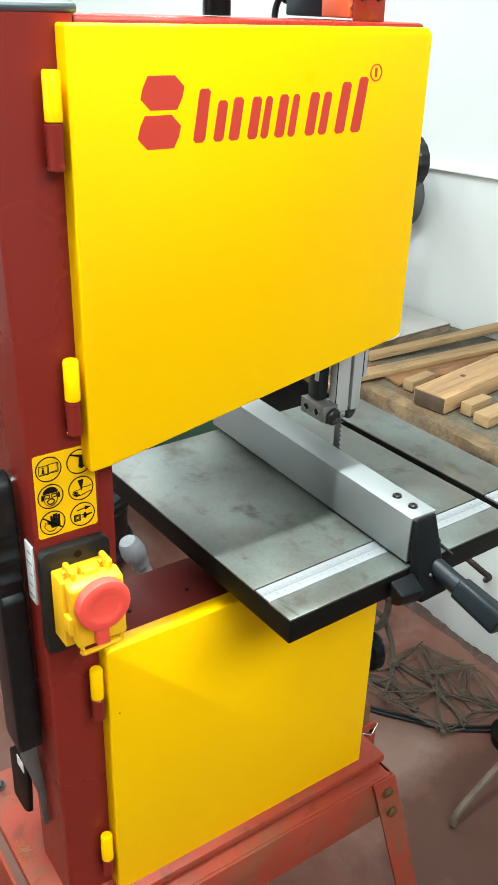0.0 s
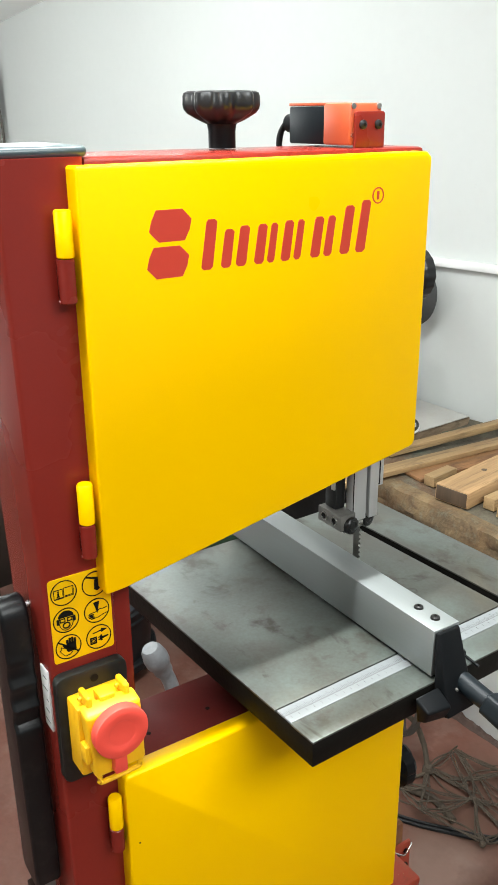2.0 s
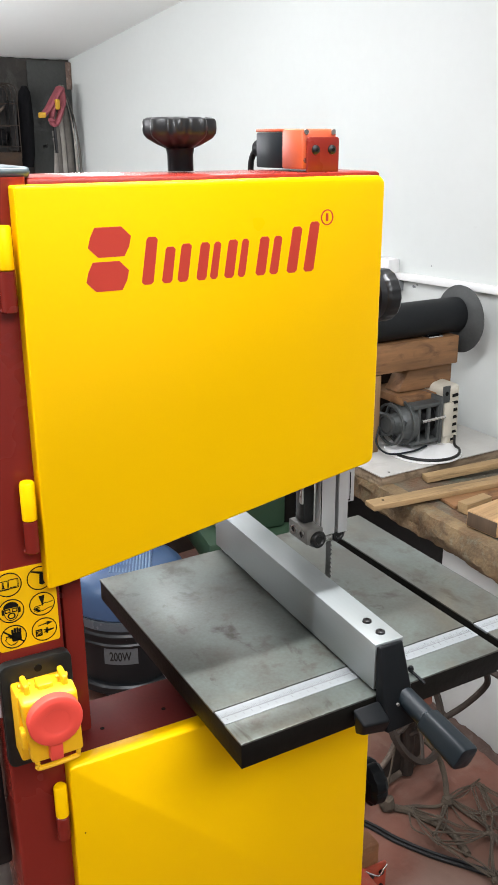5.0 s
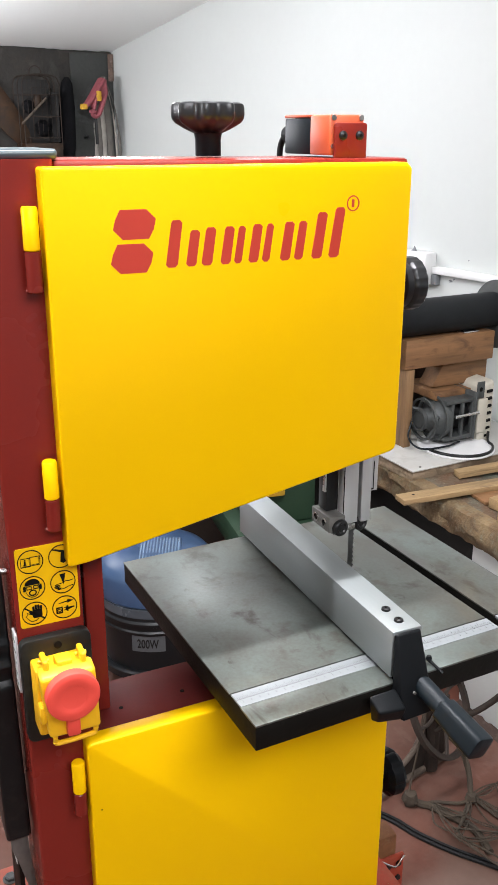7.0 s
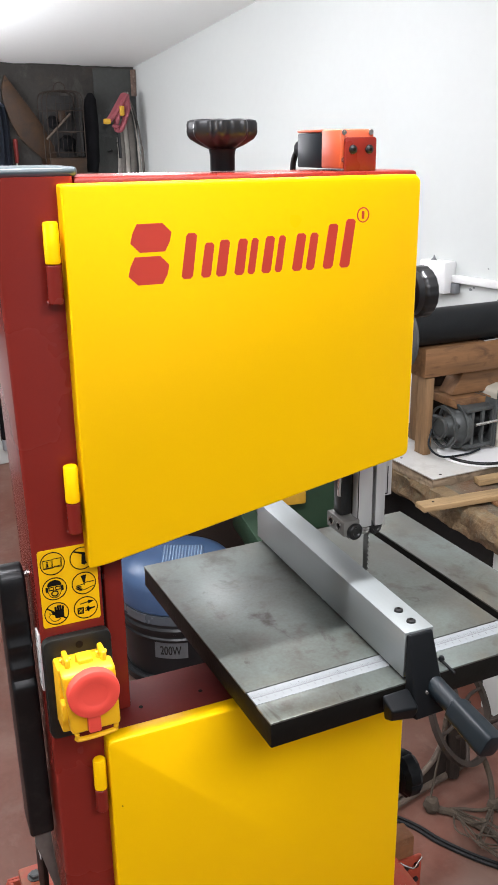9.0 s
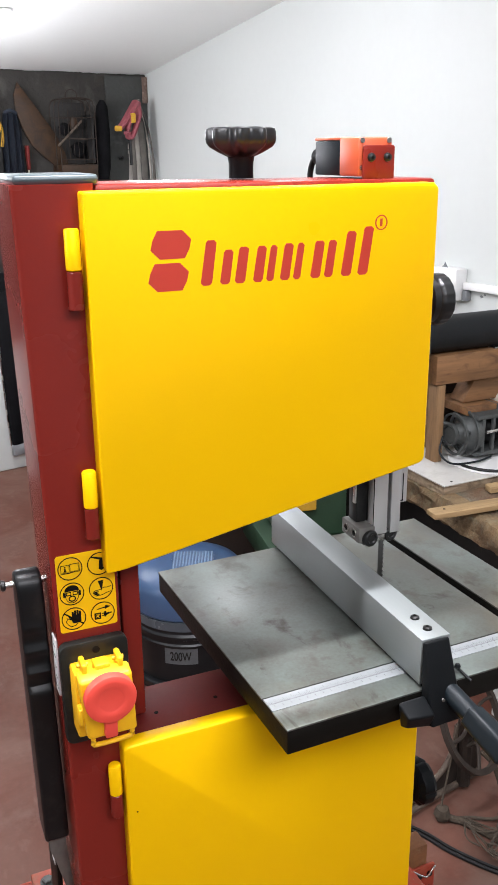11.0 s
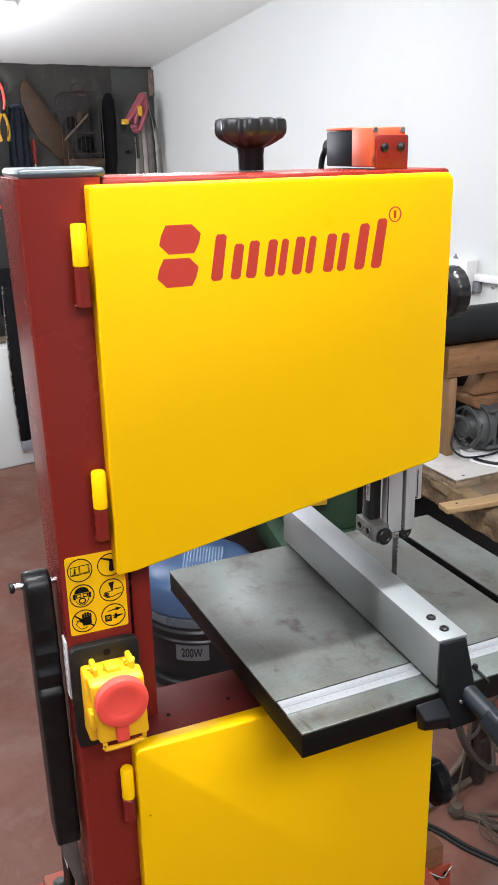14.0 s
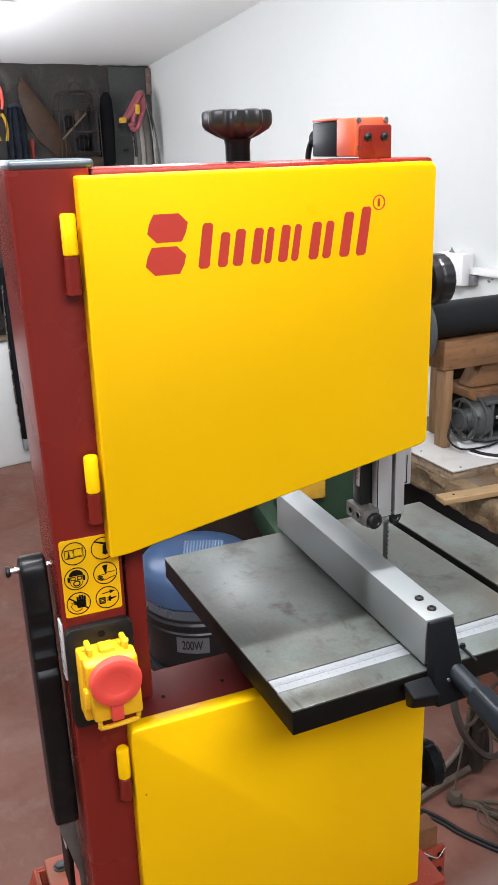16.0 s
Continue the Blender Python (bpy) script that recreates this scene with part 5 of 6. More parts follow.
part("nail_hole", rod((0.045, 0.004, 0.0155), (0.045, 0.004, 0.0163), 0.0042, 12), INK, long_strip)
plank("wood_strip", (1.37, 0.985, 0.648), (1.80, 0.950, 0.650), 0.075, 0.010, JIG_WOOD, "flat reddish brown board on the bench")
plank("wood_block", (1.365, 0.915, 0.650), (1.47, 0.930, 0.650), 0.035, 0.030, PINE, "short pale wood block")
tk_ = plank("thick_board", (1.325, 0.792, 0.650), (1.83, 0.872, 0.652), 0.105, 0.048, PINE_Y, "thick sawn pine board with dark end", bevel=0.005)
part("weathered_end", box(-0.0016, 0.0020, -0.048, 0.048, 0.004, 0.044, 0.0012), DARK_WOOD, tk_, "dark weathered sawn end")
part("knot", rod((0.17, 0.012, 0.0478), (0.17, 0.012, 0.0484), 0.008, 14), DARK_WOOD, tk_, "dark knot")
plank("wood_block", (1.382, 0.712, 0.650), (1.475, 0.722, 0.650), 0.035, 0.034, PINE, "small pale wood block")
plank("wood_block", (1.367, 0.645, 0.650), (1.47, 0.655, 0.650), 0.05, 0.030, PINE, "small pale wood block")

# dusty dirt gathered along the foot of the bench
bm = bmesh.new()
prev = None
for j in range(121):
    y = -0.6 + 1.57 * j / 120
    q = Vector((y * 14, 0.3, 1.0))
    hgt = max(0.003, 0.012 + 0.012 * noise.noise(q * 0.5) + 0.008 * noise.noise(q * 3))
    run = max(0.008, 0.024 + 0.014 * noise.noise(q * 0.5 + Vector((3, 1, 0))) + 0.006 * noise.noise(q * 4))
    cur = [bm.verts.new(p) for p in ((1.3595, y, 0.0005), (1.3592, y, hgt), (1.3595 - run * 0.35, y, hgt * 0.35), (1.3595 - run, y, 0.0006))]
    if prev:
        for k in range(4):
            bm.faces.new((prev[k], prev[(k + 1) % 4], cur[(k + 1) % 4], cur[k]))
    prev = cur
solid("floor_dirt", bm, DIRT, "brown dirt gathered along the bench foot", "dirt", "stuff")

# ---- behind the saw ----
vac = thing("wet_dry_vacuum", "black drum vacuum cleaner with a blue lid", "vacuum cleaner", m=pose(0.605, 1.55, 0))
part("drum", lathe([(0, 0.07), (0.168, 0.07), (0.172, 0.085), (0.1745, 0.150), (0.1765, 0.205), (0.1815, 0.208), (0.1825, 0.214), (0.1780, 0.219), (0.1780, 0.232), (0.1845, 0.236), (0.1855, 0.246), (0.1790, 0.252), (0.1785, 0.262), (0, 0.262)], 64), DRUM, vac)
part("band", lathe([(0.165, 0.262), (0.1805, 0.263), (0.1825, 0.292), (0.165, 0.294)], 64), SMOKY, vac, "smoky grey upper band")
vl = part("lid", lathe([(0, 0.294), (0.178, 0.294), (0.1835, 0.300), (0.1855, 0.330), (0.1840, 0.368), (0.178, 0.386), (0.162, 0.403), (0.125, 0.420), (0.08, 0.429), (0, 0.432)], 64), BLUE, vac, "glossy blue ribbed lid")
panel = part("rib_panel", prism(rounded(-0.045, 0.085, -0.125, 0.02, 0.012), 0.008, 0.002, m=pose(0, 0, 0.4285, 8, 0, -24)), BLUE, vl)
for k in range(13):
    x = -0.036 + 0.0095 * k
    part("lid_rib", rod((x, -0.112, 0.0), (x, 0.008, 0.0), 0.0030, 8), RIB_GLARE, panel, "rib with its glare put into a paler colour", m=pose(0, 0, 0.4370, 8, 0, -24))
bm = bmesh.new()
prev = None
for i in range(13):
    a = radians(-134 + 33 * i / 12)
    cur = [bm.verts.new((0.1768 * math.cos(a), 0.1768 * math.sin(a), z)) for z in (0.150, 0.203)]
    if prev:
        bm.faces.new((prev[0], cur[0], cur[1], prev[1]))
    prev = cur
bmesh.ops.solidify(bm, geom=list(bm.faces), thickness=0.0010)
vlab = part("power_label", bm, PAPER_GREY, vac, "grey label with a power rating")
txt = bpy.data.curves.new("rating", "FONT")
txt.body, txt.size, txt.extrude, txt.align_x, txt.align_y = "200W", 0.0255, 0.0008, "CENTER", "CENTER"
txt.offset = 0.0004
tmp = bpy.data.objects.new("rating", txt)
scene.collection.objects.link(tmp)
me = bpy.data.meshes.new_from_object(tmp.evaluated_get(bpy.context.evaluated_depsgraph_get()))
bpy.data.objects.remove(tmp)
for v in me.vertices:
    a = radians(-118) + v.co.x / 0.1785
    v.co = Vector(((0.1785 + v.co.z) * math.cos(a), (0.1785 + v.co.z) * math.sin(a), 0.1765 + v.co.y * 1.6))
me.materials.append(BOARD)
new("rating", me).parent = vlab
for k in range(4):
    a = radians(45 + 90 * k)
    part("castor", rod((0.14 * math.cos(a) - 0.012, 0.14 * math.sin(a), 0.025), (0.14 * math.cos(a) + 0.012, 0.14 * math.sin(a), 0.025), 0.025, 18), DRUM, vac)
part("castor_ring", lathe([(0, 0.045), (0.180, 0.045), (0.188, 0.052), (0.189, 0.074), (0.183, 0.080), (0, 0.080)], 56), DRUM, vac)

grn = thing("green_machine", "dark green cast machine with a yellow guard", "machine", m=pose(0.83, 1.42, 0, 0, 0, -8))
part("cabinet", box(0, 0.30, 0, 0.34, 0.37, 0.46, 0.012), GREEN, grn)
for x, y in ((0.15, 0.29), (0.26, 0.29), (0.26, 0.10)):
    part("leg", box(x, x + 0.03, y, y + 0.03, 0, 0.368, 0.003), IRON_BLACK, grn)
part("column", box(0.05, 0.27, 0.04, 0.25, 0.46, 0.90, 0.02), GREEN, grn)
part("guard", box(0.06, 0.155, 0.012, 0.038, 0.568, 0.66, 0.006), BAG_YELLOW, grn, "yellow guard")
# Black cylinder added where the space behind is only dark.
part("motor", rod((0.30, 0.16, 0.20), (0.30, 0.16, 0.72), 0.085, 28, chamfer=0.01), IRON_BLACK, grn, "black upright cylinder filling a dark gap")
hose = thing("suction_hose", "grey plastic hose with a white end sleeve", "hose")
part("tube", sweep([(0.535, 0.95, 0.351), (0.549, 0.95, 0.318), (0.566, 0.95, 0.24), (0.572, 0.95, 0.14), (0.572, 0.93, 0.019)], 0.0185, 16, 6), PAPER_GREY, hose)
part("sleeve", lathe([(0, 0), (0.020, 0.001), (0.026, 0.010), (0.031, 0.034), (0.030, 0.054), (0.0245, 0.064), (0.0235, 0.085), (0, 0.085)], 28, axis_frame((0.500, 0.95, 0.432), (0.535, 0.95, 0.351))[0]), PAPER_GREY, hose, "white end sleeve")

# table with clothes, glimpsed past the column
tb = thing("side_table", "old wooden table with a pale worn top", "table", m=pose(0.40, 1.90, 0, 0, 0, 8))
part("tabletop", box(0, 0.85, 0, 0.55, 0.70, 0.735, 0.003), PLYWOOD, tb)
part("apron", box(0.03, 0.82, 0.03, 0.05, 0.57, 0.70, 0.002), BROWN_DARK, tb, "dark brown apron board")
part("drawer", box(0.100, 0.30, -0.075, 0.028, 0.472, 0.600, 0.003), PINE, tb, "pale wooden drawer")
# Dark sheet stands in for the shaded space below the top.
part("under_shade_panel", box(0.0, 0.80, 0.05, 0.075, 0.13, 0.569, 0.003), BROWN_DARK, tb, "dark panel for the shade under the tabletop")
for x, y in ((-0.005, 0.008), (0.77, 0.04), (0.04, 0.47), (0.77, 0.47)):
    part("leg", box(x, x + 0.040, y, y + 0.040, 0, 0.70, 0.003), BROWN_DARK, tb)


def cloth(name, x, y, z, sx, sy, sz, mat_, label, seed):
    b = bmesh.new()
    bmesh.ops.create_cube(b, size=1.0)
    bmesh.ops.subdivide_edges(b, edges=list(b.edges), cuts=7, use_grid_fill=True)
    for v in b.verts:
        p = Vector((v.co.x * sx, v.co.y * sy, (v.co.z + 0.5) * sz))
        k = noise.noise_vector(p * 11 + Vector((seed, 0, 0))) * 0.021
        k.z *= min(1.0, p.z * 20)
        v.co = p + k
        v.co.z = max(v.co.z, 0)
    return solid(name, b, mat_, label, "clothes", group="clothes on the table", m=pose(x, y, z, 0, 0, 8))


cloth("folded_cloth", 0.66, 2.07, 0.7355, 0.36, 0.27, 0.105, BLACK_CLOTH, "folded black cloth on the table", 1)
cloth("folded_trousers", 0.67, 2.09, 0.841, 0.38, 0.28, 0.105, DENIM, "folded dark blue denim trousers", 2)
cloth("folded_shirt", 0.67, 2.09, 0.946, 0.38, 0.28, 0.115, GREY_CLOTH, "folded grey cloth between the clothes", 3)
cloth("folded_jacket", 0.67, 2.09, 1.061, 0.38, 0.28, 0.090, DENIM, "folded dark blue jacket", 4)
cloth("paper_pile", 0.67, 2.09, 1.151, 0.35, 0.25, 0.030, LABEL, "rumpled pale papers on the clothes", 5)
for k, (x, y, turn, mat_) in enumerate(((0.50, 1.955, 12, LABEL), (0.505, 1.960, 4, NAVY), (0.495, 1.958, 16, LABEL))):
    solid("magazine", box(-0.10, 0.10, -0.065, 0.065, 0, 0.009, 0.001), mat_, "thin magazine lying on the table edge", "magazine", group="magazines on the table", m=pose(x, y, 0.7355 + 0.0095 * k, 0, 0, turn))

rope_pts = [(0.62, 1.83, 0.604), (0.56, 1.795, 0.595), (0.520, 1.79, 0.50), (0.495, 1.79, 0.40), (0.455, 1.78, 0.30), (0.470, 1.77, 0.24), (0.50, 1.76, 0.20), (0.52, 1.78, 0.10), (0.48, 1.80, 0.006), (0.38, 1.88, 0.006)]
solid("hanging_cable", sweep(rope_pts, 0.004, 8, 6), RUBBER, "thin black cable hanging from the table drawer", "cable")

# ---- floor clutter ----
wheel = thing("old_wheel", "rusty old spoked iron wheel leaning by the bench", "wheel", m=pose(1.055, 0.70, 0.255, 60, 0, 30) @ Matrix.Scale(0.62, 4))
bm = bmesh.new()
part("rim", ring(0, 0, 0.215, 0.215, 0.022, 0.022, Matrix.Identity(4), segs=48), RUST, wheel)
for k in range(6):
    a = 2 * math.pi * k / 6
    part("spoke", sweep([(0.02 * math.cos(a), 0.02 * math.sin(a), 0.011), (0.11 * math.cos(a + 0.15), 0.11 * math.sin(a + 0.15), 0.011), (0.198 * math.cos(a), 0.198 * math.sin(a), 0.011)], 0.008, 8, 5), RUST, wheel)
part("hub", rod((0, 0, -0.02), (0, 0, 0.045), 0.03, 20), RUST, wheel)
wi = wheel.matrix_basis.inverted()
part("stand", sweep([wi @ Vector(p) for p in ((1.055, 0.70, 0.25), (1.075, 0.735, 0.20), (1.09, 0.75, 0.10), (1.09, 0.75, 0.013))], 0.03, 10, 5), RUST, wheel)
part("frame_bar", sweep([wi @ Vector(p) for p in ((1.08, 0.73, 0.15), (1.17, 0.66, 0.24), (1.20, 0.60, 0.34), (1.16, 0.56, 0.42), (1.19, 0.50, 0.40), (1.24, 0.47, 0.35), (1.31, 0.50, 0.29), (1.352, 0.54, 0.24))], 0.013, 10, 6), RUST, wheel)


def rope(name, pts, r, mat_, label, cat):
    return solid(name, sweep(pts, r, 8, 8), mat_, label, cat)


rng = random.Random(11)
net = thing("rope_net", "tangle of dusty brown rope net on the floor", "rope")
KNOTS = [(1.125, 0.618), (1.126, 0.461), (1.205, 0.600), (1.235, 0.340), (1.035, 0.350), (0.985, 0.500), (1.19, 0.430), (1.05, 0.560), (1.26, 0.47), (1.11, 0.350), (1.16, 0.53), (0.99, 0.60)]
KNOTS = [Vector((x, y, 0.010 + 0.014 * (i % 3))) for i, (x, y) in enumerate(KNOTS)]
LINKS = [(0, 2), (0, 7), (0, 5), (0, 1), (0, 10), (1, 2), (1, 3), (1, 4), (1, 5), (1, 6), (1, 7), (1, 9), (1, 10), (2, 8), (2, 6), (8, 3), (6, 3), (4, 9), (5, 4), (7, 11), (11, 5), (9, 3), (10, 8), (6, 8)]
for a, b in LINKS:
    for _ in range(4):
        p = KNOTS[a] + Vector((rng.gauss(0, 0.004), rng.gauss(0, 0.004), rng.uniform(0, 0.006)))
        q = KNOTS[b] + Vector((rng.gauss(0, 0.010), rng.gauss(0, 0.010), rng.uniform(0, 0.006)))
        mid = (p + q) / 2 + Vector((rng.gauss(0, 0.011), rng.gauss(0, 0.011), -0.006))
        mid.z = max(mid.z, 0.005)
        part("strand", sweep([p, mid, q], rng.uniform(0.0011, 0.0026), 6, 4), ROPE, net)
for k in (0, 1, 4, 6):
    part("knot", lathe([(0, -0.008), (0.006, -0.005), (0.008, 0), (0.006, 0.006), (0, 0.009)], 10, Matrix.Translation(KNOTS[k])), ROPE, net)
line = thing("knotted_rope", "dusty knotted grey rope tied to the wheel", "rope")
part("knot", lathe([(0, -0.020), (0.014, -0.017), (0.021, 0), (0.015, 0.017), (0, 0.021)], 14, Matrix.Translation((0.968, 0.668, 0.022)), wave=lambda a, z: 1 + 0.10 * math.sin(3 * a + 90 * z)), ROPE, line)
part("strand", sweep([(0.964, 0.672, 0.035), (0.995, 0.695, 0.10), (1.04, 0.72, 0.25)], 0.0030, 6, 5), ROPE, line)
part("strand", sweep([(0.968, 0.664, 0.020), (0.990, 0.650, 0.011), (1.008, 0.633, 0.010), (1.039, 0.572, 0.010), (1.057, 0.524, 0.010), (1.045, 0.45, 0.010)], 0.0095, 8, 8), ROPE, line)
part("strand", sweep([(0.985, 0.652, 0.012), (1.03, 0.640, 0.010), (1.08, 0.610, 0.012), (1.111, 0.606, 0.020)], 0.0045, 8, 6), ROPE, line)
part("knot", lathe([(0, -0.014), (0.010, -0.011), (0.015, 0), (0.011, 0.012), (0, 0.015)], 12, Matrix.Translation((1.111, 0.606, 0.020)), wave=lambda a, z: 1 + 0.12 * math.sin(3 * a + 110 * z)), ROPE, line)
part("strand", sweep([(1.111, 0.608, 0.026), (1.125, 0.640, 0.07), (1.115, 0.665, 0.125), (1.09, 0.685, 0.16)], 0.0075, 8, 6), ROPE, line)
rope("power_cable", [(0.50, 0.98, 0.005), (0.74, 0.82, 0.005), (0.874, 0.667, 0.005), (0.920, 0.570, 0.005), (0.965, 0.495, 0.005), (1.010, 0.436, 0.005), (1.058, 0.376, 0.005), (1.116, 0.327, 0.005), (1.35, 0.17, 0.005)], 0.0046, RUBBER, "black rubber power cable on the floor", "cable")
rope("power_cable", [(0.50, 1.00, 0.005), (0.75, 0.83, 0.005), (0.885, 0.672, 0.005), (0.931, 0.575, 0.005), (0.976, 0.500, 0.005), (1.021, 0.442, 0.005), (1.068, 0.384, 0.005), (1.124, 0.338, 0.005), (1.35, 0.20, 0.005)], 0.0046, RUBBER, "black rubber power cable on the floor", "cable")
rope("bent_pipe", [(0.867, 0.151, 0.009), (0.873, 0.153, 0.028), (0.893, 0.155, 0.046), (0.94, 0.157, 0.069), (1.006, 0.160, 0.10), (1.15, 0.165, 0.165), (1.25, 0.17, 0.21)], 0.0082, RUST_PALE, "bent rusty iron pipe", "pipe")
solid("cast_lump", lathe([(0, 0.0), (0.05, 0.0), (0.055, 0.03), (0.035, 0.06), (0, 0.065)], 18, pose(1.175, 0.250, 0)), IRON_BLACK, "dark iron lump on the floor", "iron part")

# web and two rails of an old cast stand foot, upright on the floor
foot_at = Matrix(((0.967, 0, 0.254, -0.1178), (0.254, 0, -0.967, 0.4483), (0, 1, 0, 0), (0, 0, 0, 1)))
cast = thing("iron_stand_foot", "rusty cast iron foot of an old machine stand", "iron foot", m=foot_at)
part("web", prism([(1.03, 0.012), (1.32, 0.003), (1.32, 0.205), (1.218, 0.20), (1.212, 0.14), (1.18, 0.088), (1.13, 0.062), (1.08, 0.050), (1.03, 0.040)], 0.008, 0.001, m=Matrix.Translation((0, 0, -0.004))), RUST, cast)
part("lower_rail", sweep([(1.02, 0.022, 0.006), (1.09, 0.021, 0.006), (1.163, 0.018, 0.006), (1.24, 0.013, 0.006), (1.32, 0.012, 0.006)], 0.0105, 10, 6), RUST_PALE, cast, "worn pale lower rail")
part("upper_rail", sweep([(1.02, 0.045, 0.004), (1.08, 0.056, 0.004), (1.13, 0.067, 0.004), (1.18, 0.092, 0.004), (1.21, 0.140, 0.004), (1.219, 0.200, 0.004)], 0.0075, 10, 6), RUST_PALE, cast, "worn pale upper rail")

# ---- on the back wall (room coordinates) ----
BV = BACK_V - 0.034


def on_back(u, z, m=None):
    return ROOM @ pose(u, BV, z)


blade_pts = [(1.393, 1.962), (1.432, 1.905), (1.500, 1.805), (1.555, 1.720), (1.600, 1.620), (1.612, 1.570), (1.596, 1.542), (1.560, 1.545), (1.500, 1.598), (1.442, 1.660), (1.405, 1.735), (1.376, 1.830), (1.373, 1.900)]
ob = solid("rusty_plough_blade", prism([(u - 1.48, z - 1.74) for u, z in blade_pts], 0.012, 0.003, m=FRONT), RUST_BROWN, "rusty brown long curved iron blade", "blade", m=on_back(1.467, 1.74) @ pose(0, -0.03, 0) @ Matrix.Diagonal((1.12, 1, 1, 1)))
cage = thing("wire_cage", "dark rusty wire bird cage hung on the wall", "cage", m=on_back(1.642, 1.532) @ Matrix.Diagonal((0.95, 0.8, 1.03, 1)))
W2 = 0.105
ARCH = [(-W2, 0.0), (-W2, 0.27), (-W2 * 0.96, 0.315), (-W2 * 0.75, 0.340), (0.0, 0.348), (W2 * 0.75, 0.340), (W2 * 0.96, 0.315), (W2, 0.27), (W2, 0.0)]
for y in (-0.16, -0.085, -0.014):
    part("arch", sweep([(x, y, z) for x, z in ARCH], 0.0032, 8, 4), RUST, cage)
for k in range(1, 8):
    x = -W2 + 2 * W2 * k / 8
    hgt = 0.346 - 0.012 * (abs(x) / W2) ** 4
    part("wire", rod((x, -0.16, 0), (x, -0.16, hgt), 0.0012, 6), RUST, cage)
    if k % 2:
        part("roof_wire", rod((x, -0.16, hgt), (x, -0.014, hgt), 0.0016, 6), RUST, cage)
for z in (0.055, 0.155, 0.255):
    part("hoop", sweep([(-W2, -0.162, z), (W2, -0.162, z), (W2, -0.014, z), (-W2, -0.014, z)], 0.0026, 6, smooth=False), RUST, cage)
part("door_frame", sweep([(-0.055, -0.166, 0.055), (-0.055, -0.166, 0.285), (0.050, -0.166, 0.285), (0.050, -0.166, 0.055), (-0.055, -0.166, 0.055)], 0.0034, 6, smooth=False), RUST, cage)
part("door_bar", rod((-0.055, -0.168, 0.155), (0.050, -0.168, 0.150), 0.0034, 8), RUST, cage)
part("tray", box(-W2, W2, -0.165, -0.01, -0.05, 0.030, 0.004), RUST_BROWN, cage, "brown cage tray")
# Dark boards and clutter are added for the cage's shaded inside.
part("cage_shade_panel", box(-W2 + 0.004, W2 - 0.004, -0.012, -0.006, 0.0, 0.33, 0.002), BOARD, cage)
part("side_board", box(W2 - 0.016, W2 - 0.006, -0.15, -0.012, 0.036, 0.27, 0.002), BOARD, cage)
for x, y, z, r in ((-0.04, -0.06, 0.20, 0.034), (0.04, -0.05, 0.10, 0.042)):
    part("dark_clutter", lathe([(0, -r), (r * 0.7, -r * 0.7), (r, 0), (r * 0.8, r * 0.7), (0, r)], 10, pose(x, y, z, 20, 10, 0), wave=lambda a, zz: 1 + 0.2 * math.sin(3 * a + zz * 90)), BLACK_CLOTH, cage)
part("feeder", lathe([(0, 0), (0.020, 0), (0.024, 0.03), (0.017, 0.055), (0, 0.06)], 16, pose(0.0, -0.10, 0.20)), RUST_BROWN, cage)
part("perch", rod((-0.12, -0.165, 0.12), (0.03, -0.15, 0.24), 0.006, 8), RUST_PALE, cage)
part("ring", sweep([(-0.035, -0.085, 0.345), (-0.028, -0.085, 0.375), (0.0, -0.085, 0.388), (0.028, -0.085, 0.375), (0.035, -0.085, 0.345)], 0.0032, 6), RUST, cage)
cloth_b = lathe([(0, 0), (0.035, 0.0), (0.045, 0.06), (0.042, 0.25), (0.03, 0.37), (0.012, 0.40), (0, 0.40)], 20)
solid("black_bag", cloth_b, BLACK_CLOTH, "long narrow black bag hung on the wall", "bag", m=on_back(1.802, 1.485) @ pose(0, -0.05, 0, 0, 3, 0))
strap = thing("webbing_straps", "grey webbing straps hung in a loop", "straps", m=on_back(2.055, 1.436) @ pose(0, -0.10, 0))
for k, (low, wide) in enumerate(((-0.085, 0.016), (-0.062, 0.013), (-0.030, 0.018), (0.004, 0.008), (0.022, 0.008))):
    part("strap", sweep([(-0.052 + 0.003 * k, 0, 0.455), (-0.038 + low * 0.25, 0, 0.43), (-0.020 + low * 0.75, -0.006 * k, 0.32), (low * 0.95, -0.006 * k, 0.16), (low + 0.004, -0.006 * k, 0.0), (low, -0.006 * k, -0.16)],
         wide, 8, 6, flat=0.3), (WEBBING_DARK, WEBBING, WEBBING_DARK, WEBBING, WEBBING_DARK)[k], strap)
rag = thing("hanging_rag", "pale grey rag strip hung on a hook", "rag", m=on_back(1.978, 1.50) @ pose(0, -0.05, 0))
part("strip", sweep([(0.004, 0, 0.165), (0.0, -0.004, 0.12), (0.006, 0, 0.06), (-0.002, 0.003, -0.06), (0.004, 0, -0.16)], 0.017, 10, 5, flat=0.25), WEBBING, rag)
part("hook", sweep([(0.002, 0.045, 0.215), (0.0, 0.0, 0.212), (-0.002, -0.006, 0.190), (0.004, -0.004, 0.178)], 0.0035, 8, 5), DARK_STEEL, rag, "black steel hook")
solid("wall_peg", rod((0, 0.0, 0), (0, -0.045, 0.006), 0.008, 12, chamfer=0.002), DARK_STEEL, "short black peg in the wall", "peg", m=on_back(1.932, 1.588))
bag = thing("pink_strap_bag", "pink and yellow ratchet strap hung on the pier", "strap", m=on_back(1.922, 1.690) @ pose(0, -0.13, 0) @ Matrix.Scale(1.12, 4))
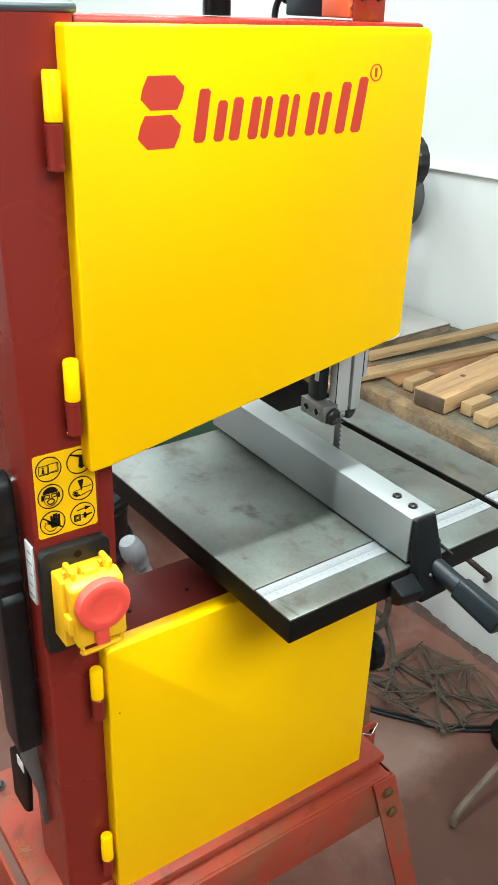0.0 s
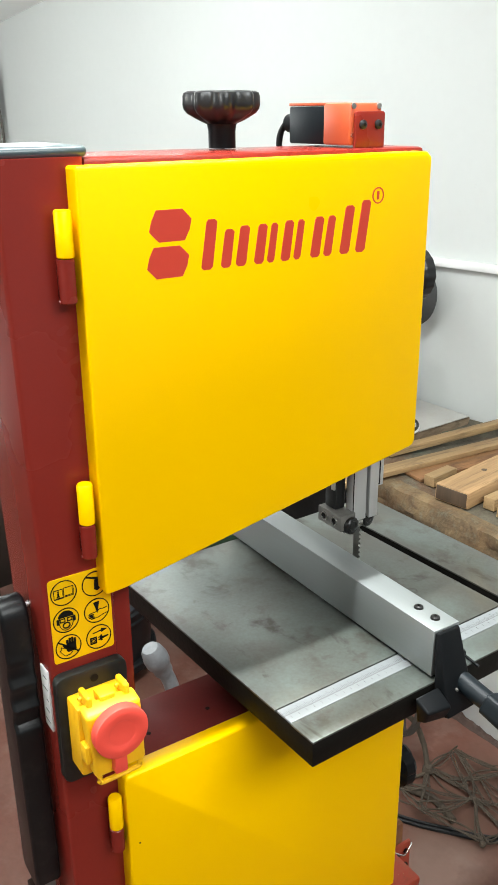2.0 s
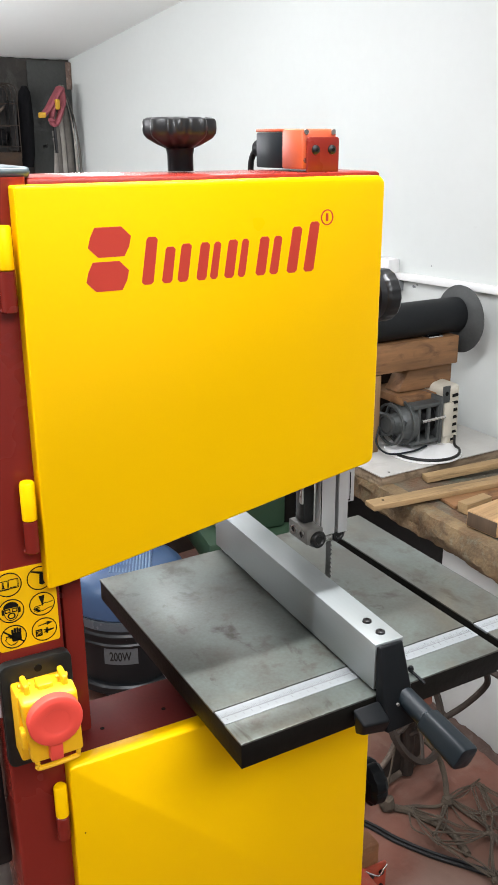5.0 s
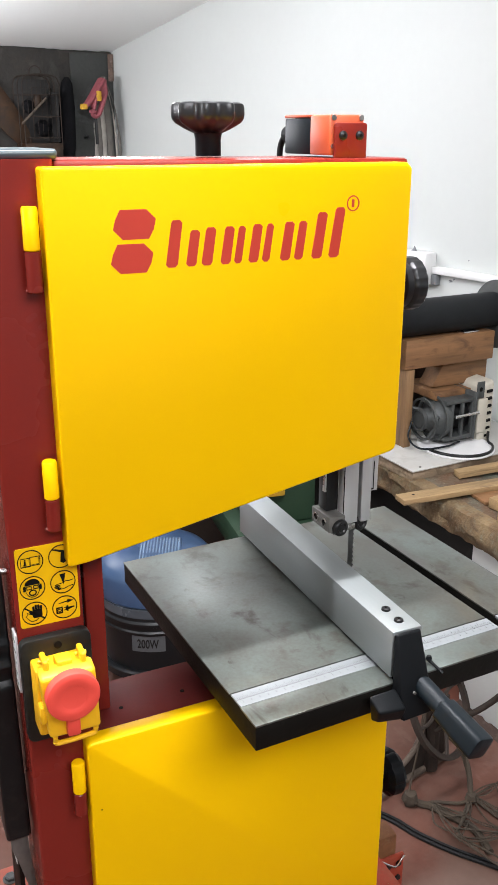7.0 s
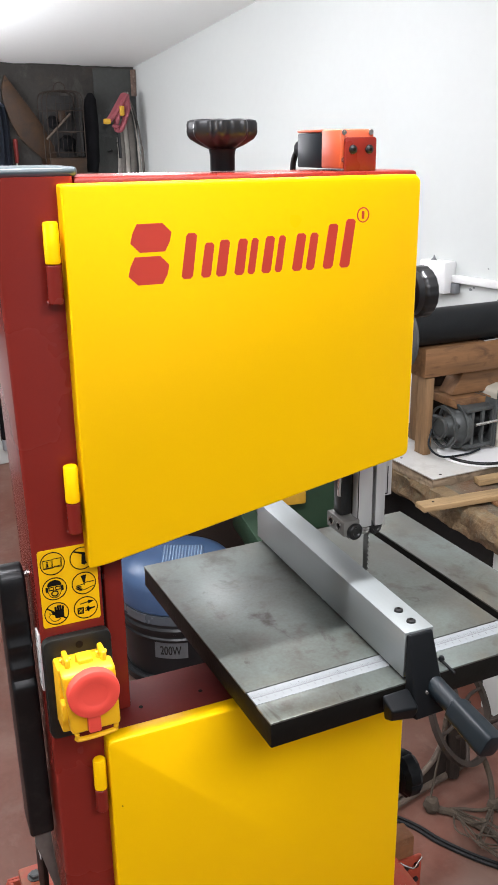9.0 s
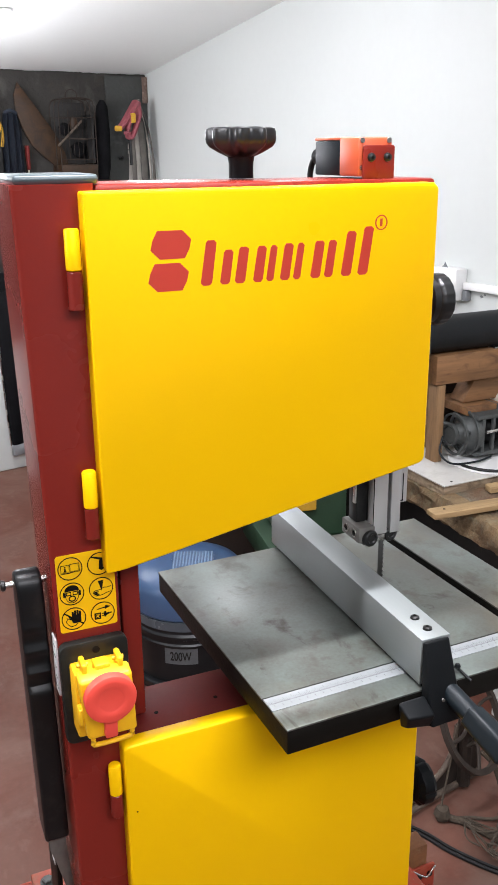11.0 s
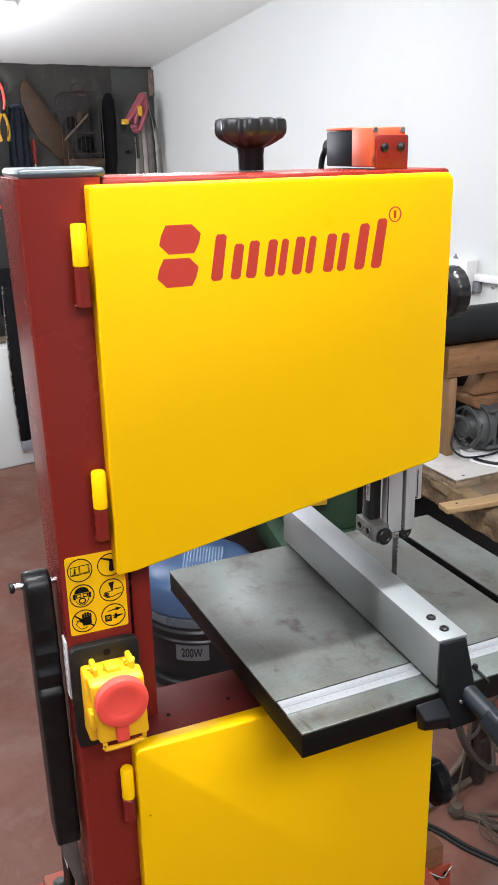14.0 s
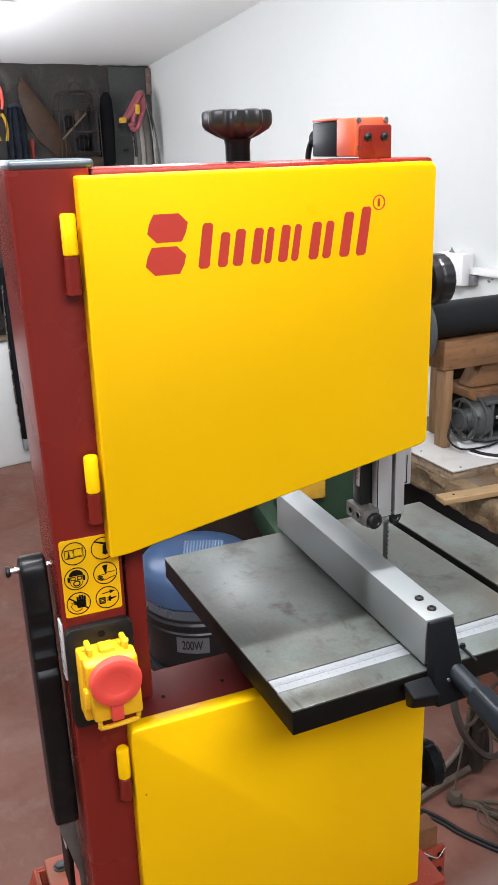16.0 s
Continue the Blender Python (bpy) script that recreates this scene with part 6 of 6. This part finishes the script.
part("band", sweep([(0.055, 0, 0.165), (0.025, -0.01, 0.13), (-0.02, -0.02, 0.075), (-0.050, -0.02, 0.045)], 0.024, 8, 5, flat=0.6), PINK, bag)
part("loop", sweep([(0.058, 0, 0.165), (0.050, -0.02, 0.09), (0.020, -0.02, 0.015), (-0.005, -0.02, 0.010), (-0.004, -0.02, 0.05), (0.02, -0.02, 0.12)], 0.020, 8, 5, flat=0.6), PINK, bag)
part("yellow_tag", box(-0.076, -0.044, -0.045, -0.020, 0.033, 0.058, 0.006), BAG_YELLOW, bag)
part("yellow_tag", box(0.005, 0.028, -0.048, -0.024, 0.070, 0.115, 0.006), BAG_YELLOW, bag)
part("hook_rod", rod((0.008, -0.01, 0.01), (0.012, -0.01, -0.12), 0.008, 8), DARK_STEEL, bag)

tbd = thing("tool_board", "dark board with hanging hand tools", "tool board", m=ROOM @ pose(0.55, BV, 0.70))
part("board", box(0, 0.72, -0.02, 0.0, 0, 1.19, 0.003), BOARD, tbd)
part("shelf_strip", box(0, 0.76, -0.10, -0.021, -0.045, -0.025, 0.003), OLD_WOOD, tbd, "brown wooden shelf strip")
for u, z in ((0.615, 0.46), (0.600, 0.33), (0.655, 0.315), (0.630, 0.58)):
    part("screw", rod((u, -0.019, z), (u, -0.023, z), 0.006, 10), STEEL, tbd, "bright screw head")


def tool(name, label, u, z, build):
    t_ = thing(name, label, "hand tool", "tools on the board", ROOM @ pose(u, BV - 0.022, z))
    build(t_)
    return t_


def pliers(handle_mat):
    def go(t_):
        part("jaw", prism([(-0.012, 0), (0.012, 0), (0.006, 0.05), (-0.006, 0.05)], 0.01, 0.002, m=Matrix.Translation((0, 0, 0)) @ FRONT), DARK_STEEL, t_)
        part("handle", sweep([(-0.006, -0.006, 0.0), (-0.022, -0.006, -0.04), (-0.026, -0.006, -0.09), (-0.018, -0.006, -0.13)], 0.008, 8), handle_mat, t_)
        part("handle", sweep([(0.006, -0.006, 0.0), (0.022, -0.006, -0.04), (0.026, -0.006, -0.09), (0.018, -0.006, -0.13)], 0.008, 8), handle_mat, t_)
    return go


def hanging(mat_, w, L):
    def go(t_):
        part("body", prism([(-w, 0), (w, 0), (w * 0.8, -L), (-w * 0.6, -L)], 0.03, 0.006, m=FRONT), mat_, t_)
        part("tip", box(-w * 0.3, w * 0.3, -0.02, -0.006, -L - 0.03, -L, 0.003), CREAM, t_)
    return go


def long_case(t_):
    part("body", prism([(-0.045, 0.83), (0.04, 0.83), (0.05, 0.40), (0.045, 0.03), (0.0, 0.0), (-0.035, 0.02), (-0.045, 0.40)], 0.03, 0.008, m=FRONT), BLACK_CLOTH, t_)
    part("edge", sweep([(-0.048, -0.015, 0.84), (-0.052, -0.015, 0.60), (-0.050, -0.015, 0.30), (-0.038, -0.015, 0.015)], 0.0045, 8, 5), STEEL, t_, "bright metal edge")
    part("end_cap", prism([(-0.034, -0.045), (0.03, -0.04), (0.045, 0.028), (-0.036, 0.018)], 0.034, 0.008, m=Matrix.Translation((0, 0.002, 0)) @ FRONT), PAPER_GREY, t_, "pale metal end cap")


def jacket(t_):
    b = bmesh.new()
    cols = 18
    rows2 = []
    for j in range(9):
        z = -0.36 * j / 8
        line = []
        for i in range(cols + 1):
            x = -0.058 + 0.116 * i / cols
            line.append(b.verts.new((x * (0.75 + 0.25 * min(1, j / 2)), -0.022 - 0.012 * math.sin(x * 190 + j * 0.15) - 0.006 * math.sin(x * 77 + 1.0), z)))
        rows2.append(line)
    for A, B in zip(rows2, rows2[1:]):
        for i in range(cols):
            b.faces.new((A[i], A[i + 1], B[i + 1], B[i]))
    bmesh.ops.solidify(b, geom=list(b.faces), thickness=0.004)
    part("cloth", b, NAVY, t_)
    part("collar", sweep([(-0.03, -0.02, 0.0), (0.0, -0.03, 0.012), (0.03, -0.02, 0.0)], 0.009, 8, 5), NAVY, t_)


tool("pliers", "pliers with yellow handles hung on the board", 1.250, 1.785, pliers(BAG_YELLOW))
tool("pliers", "pliers with red handles hung on the board", 1.240, 1.935, pliers(SWITCH_RED))
tool("pliers", "pliers with red handles hung on the board", 1.205, 1.46, pliers(SWITCH_RED))
tool("clamp", "black and yellow clamp hung on the board", 1.205, 0.955, pliers(BAG_YELLOW))
tool("pouch", "black hanging tool pouch", 1.165, 1.03, hanging(BLACK_CLOTH, 0.05, 0.24))
tool("work_jacket", "dark navy work jacket hung on a peg", 1.318, 1.815, jacket)
tool("red_tool", "slim red hand tool hung beside the jacket", 1.395, 1.66, hanging(PLATFORM_RED, 0.010, 0.12))
case = thing("long_case", "long black hanging case with a bright metal edge", "case", m=ROOM @ pose(1.142, 3.655, 0.125))
long_case(case)
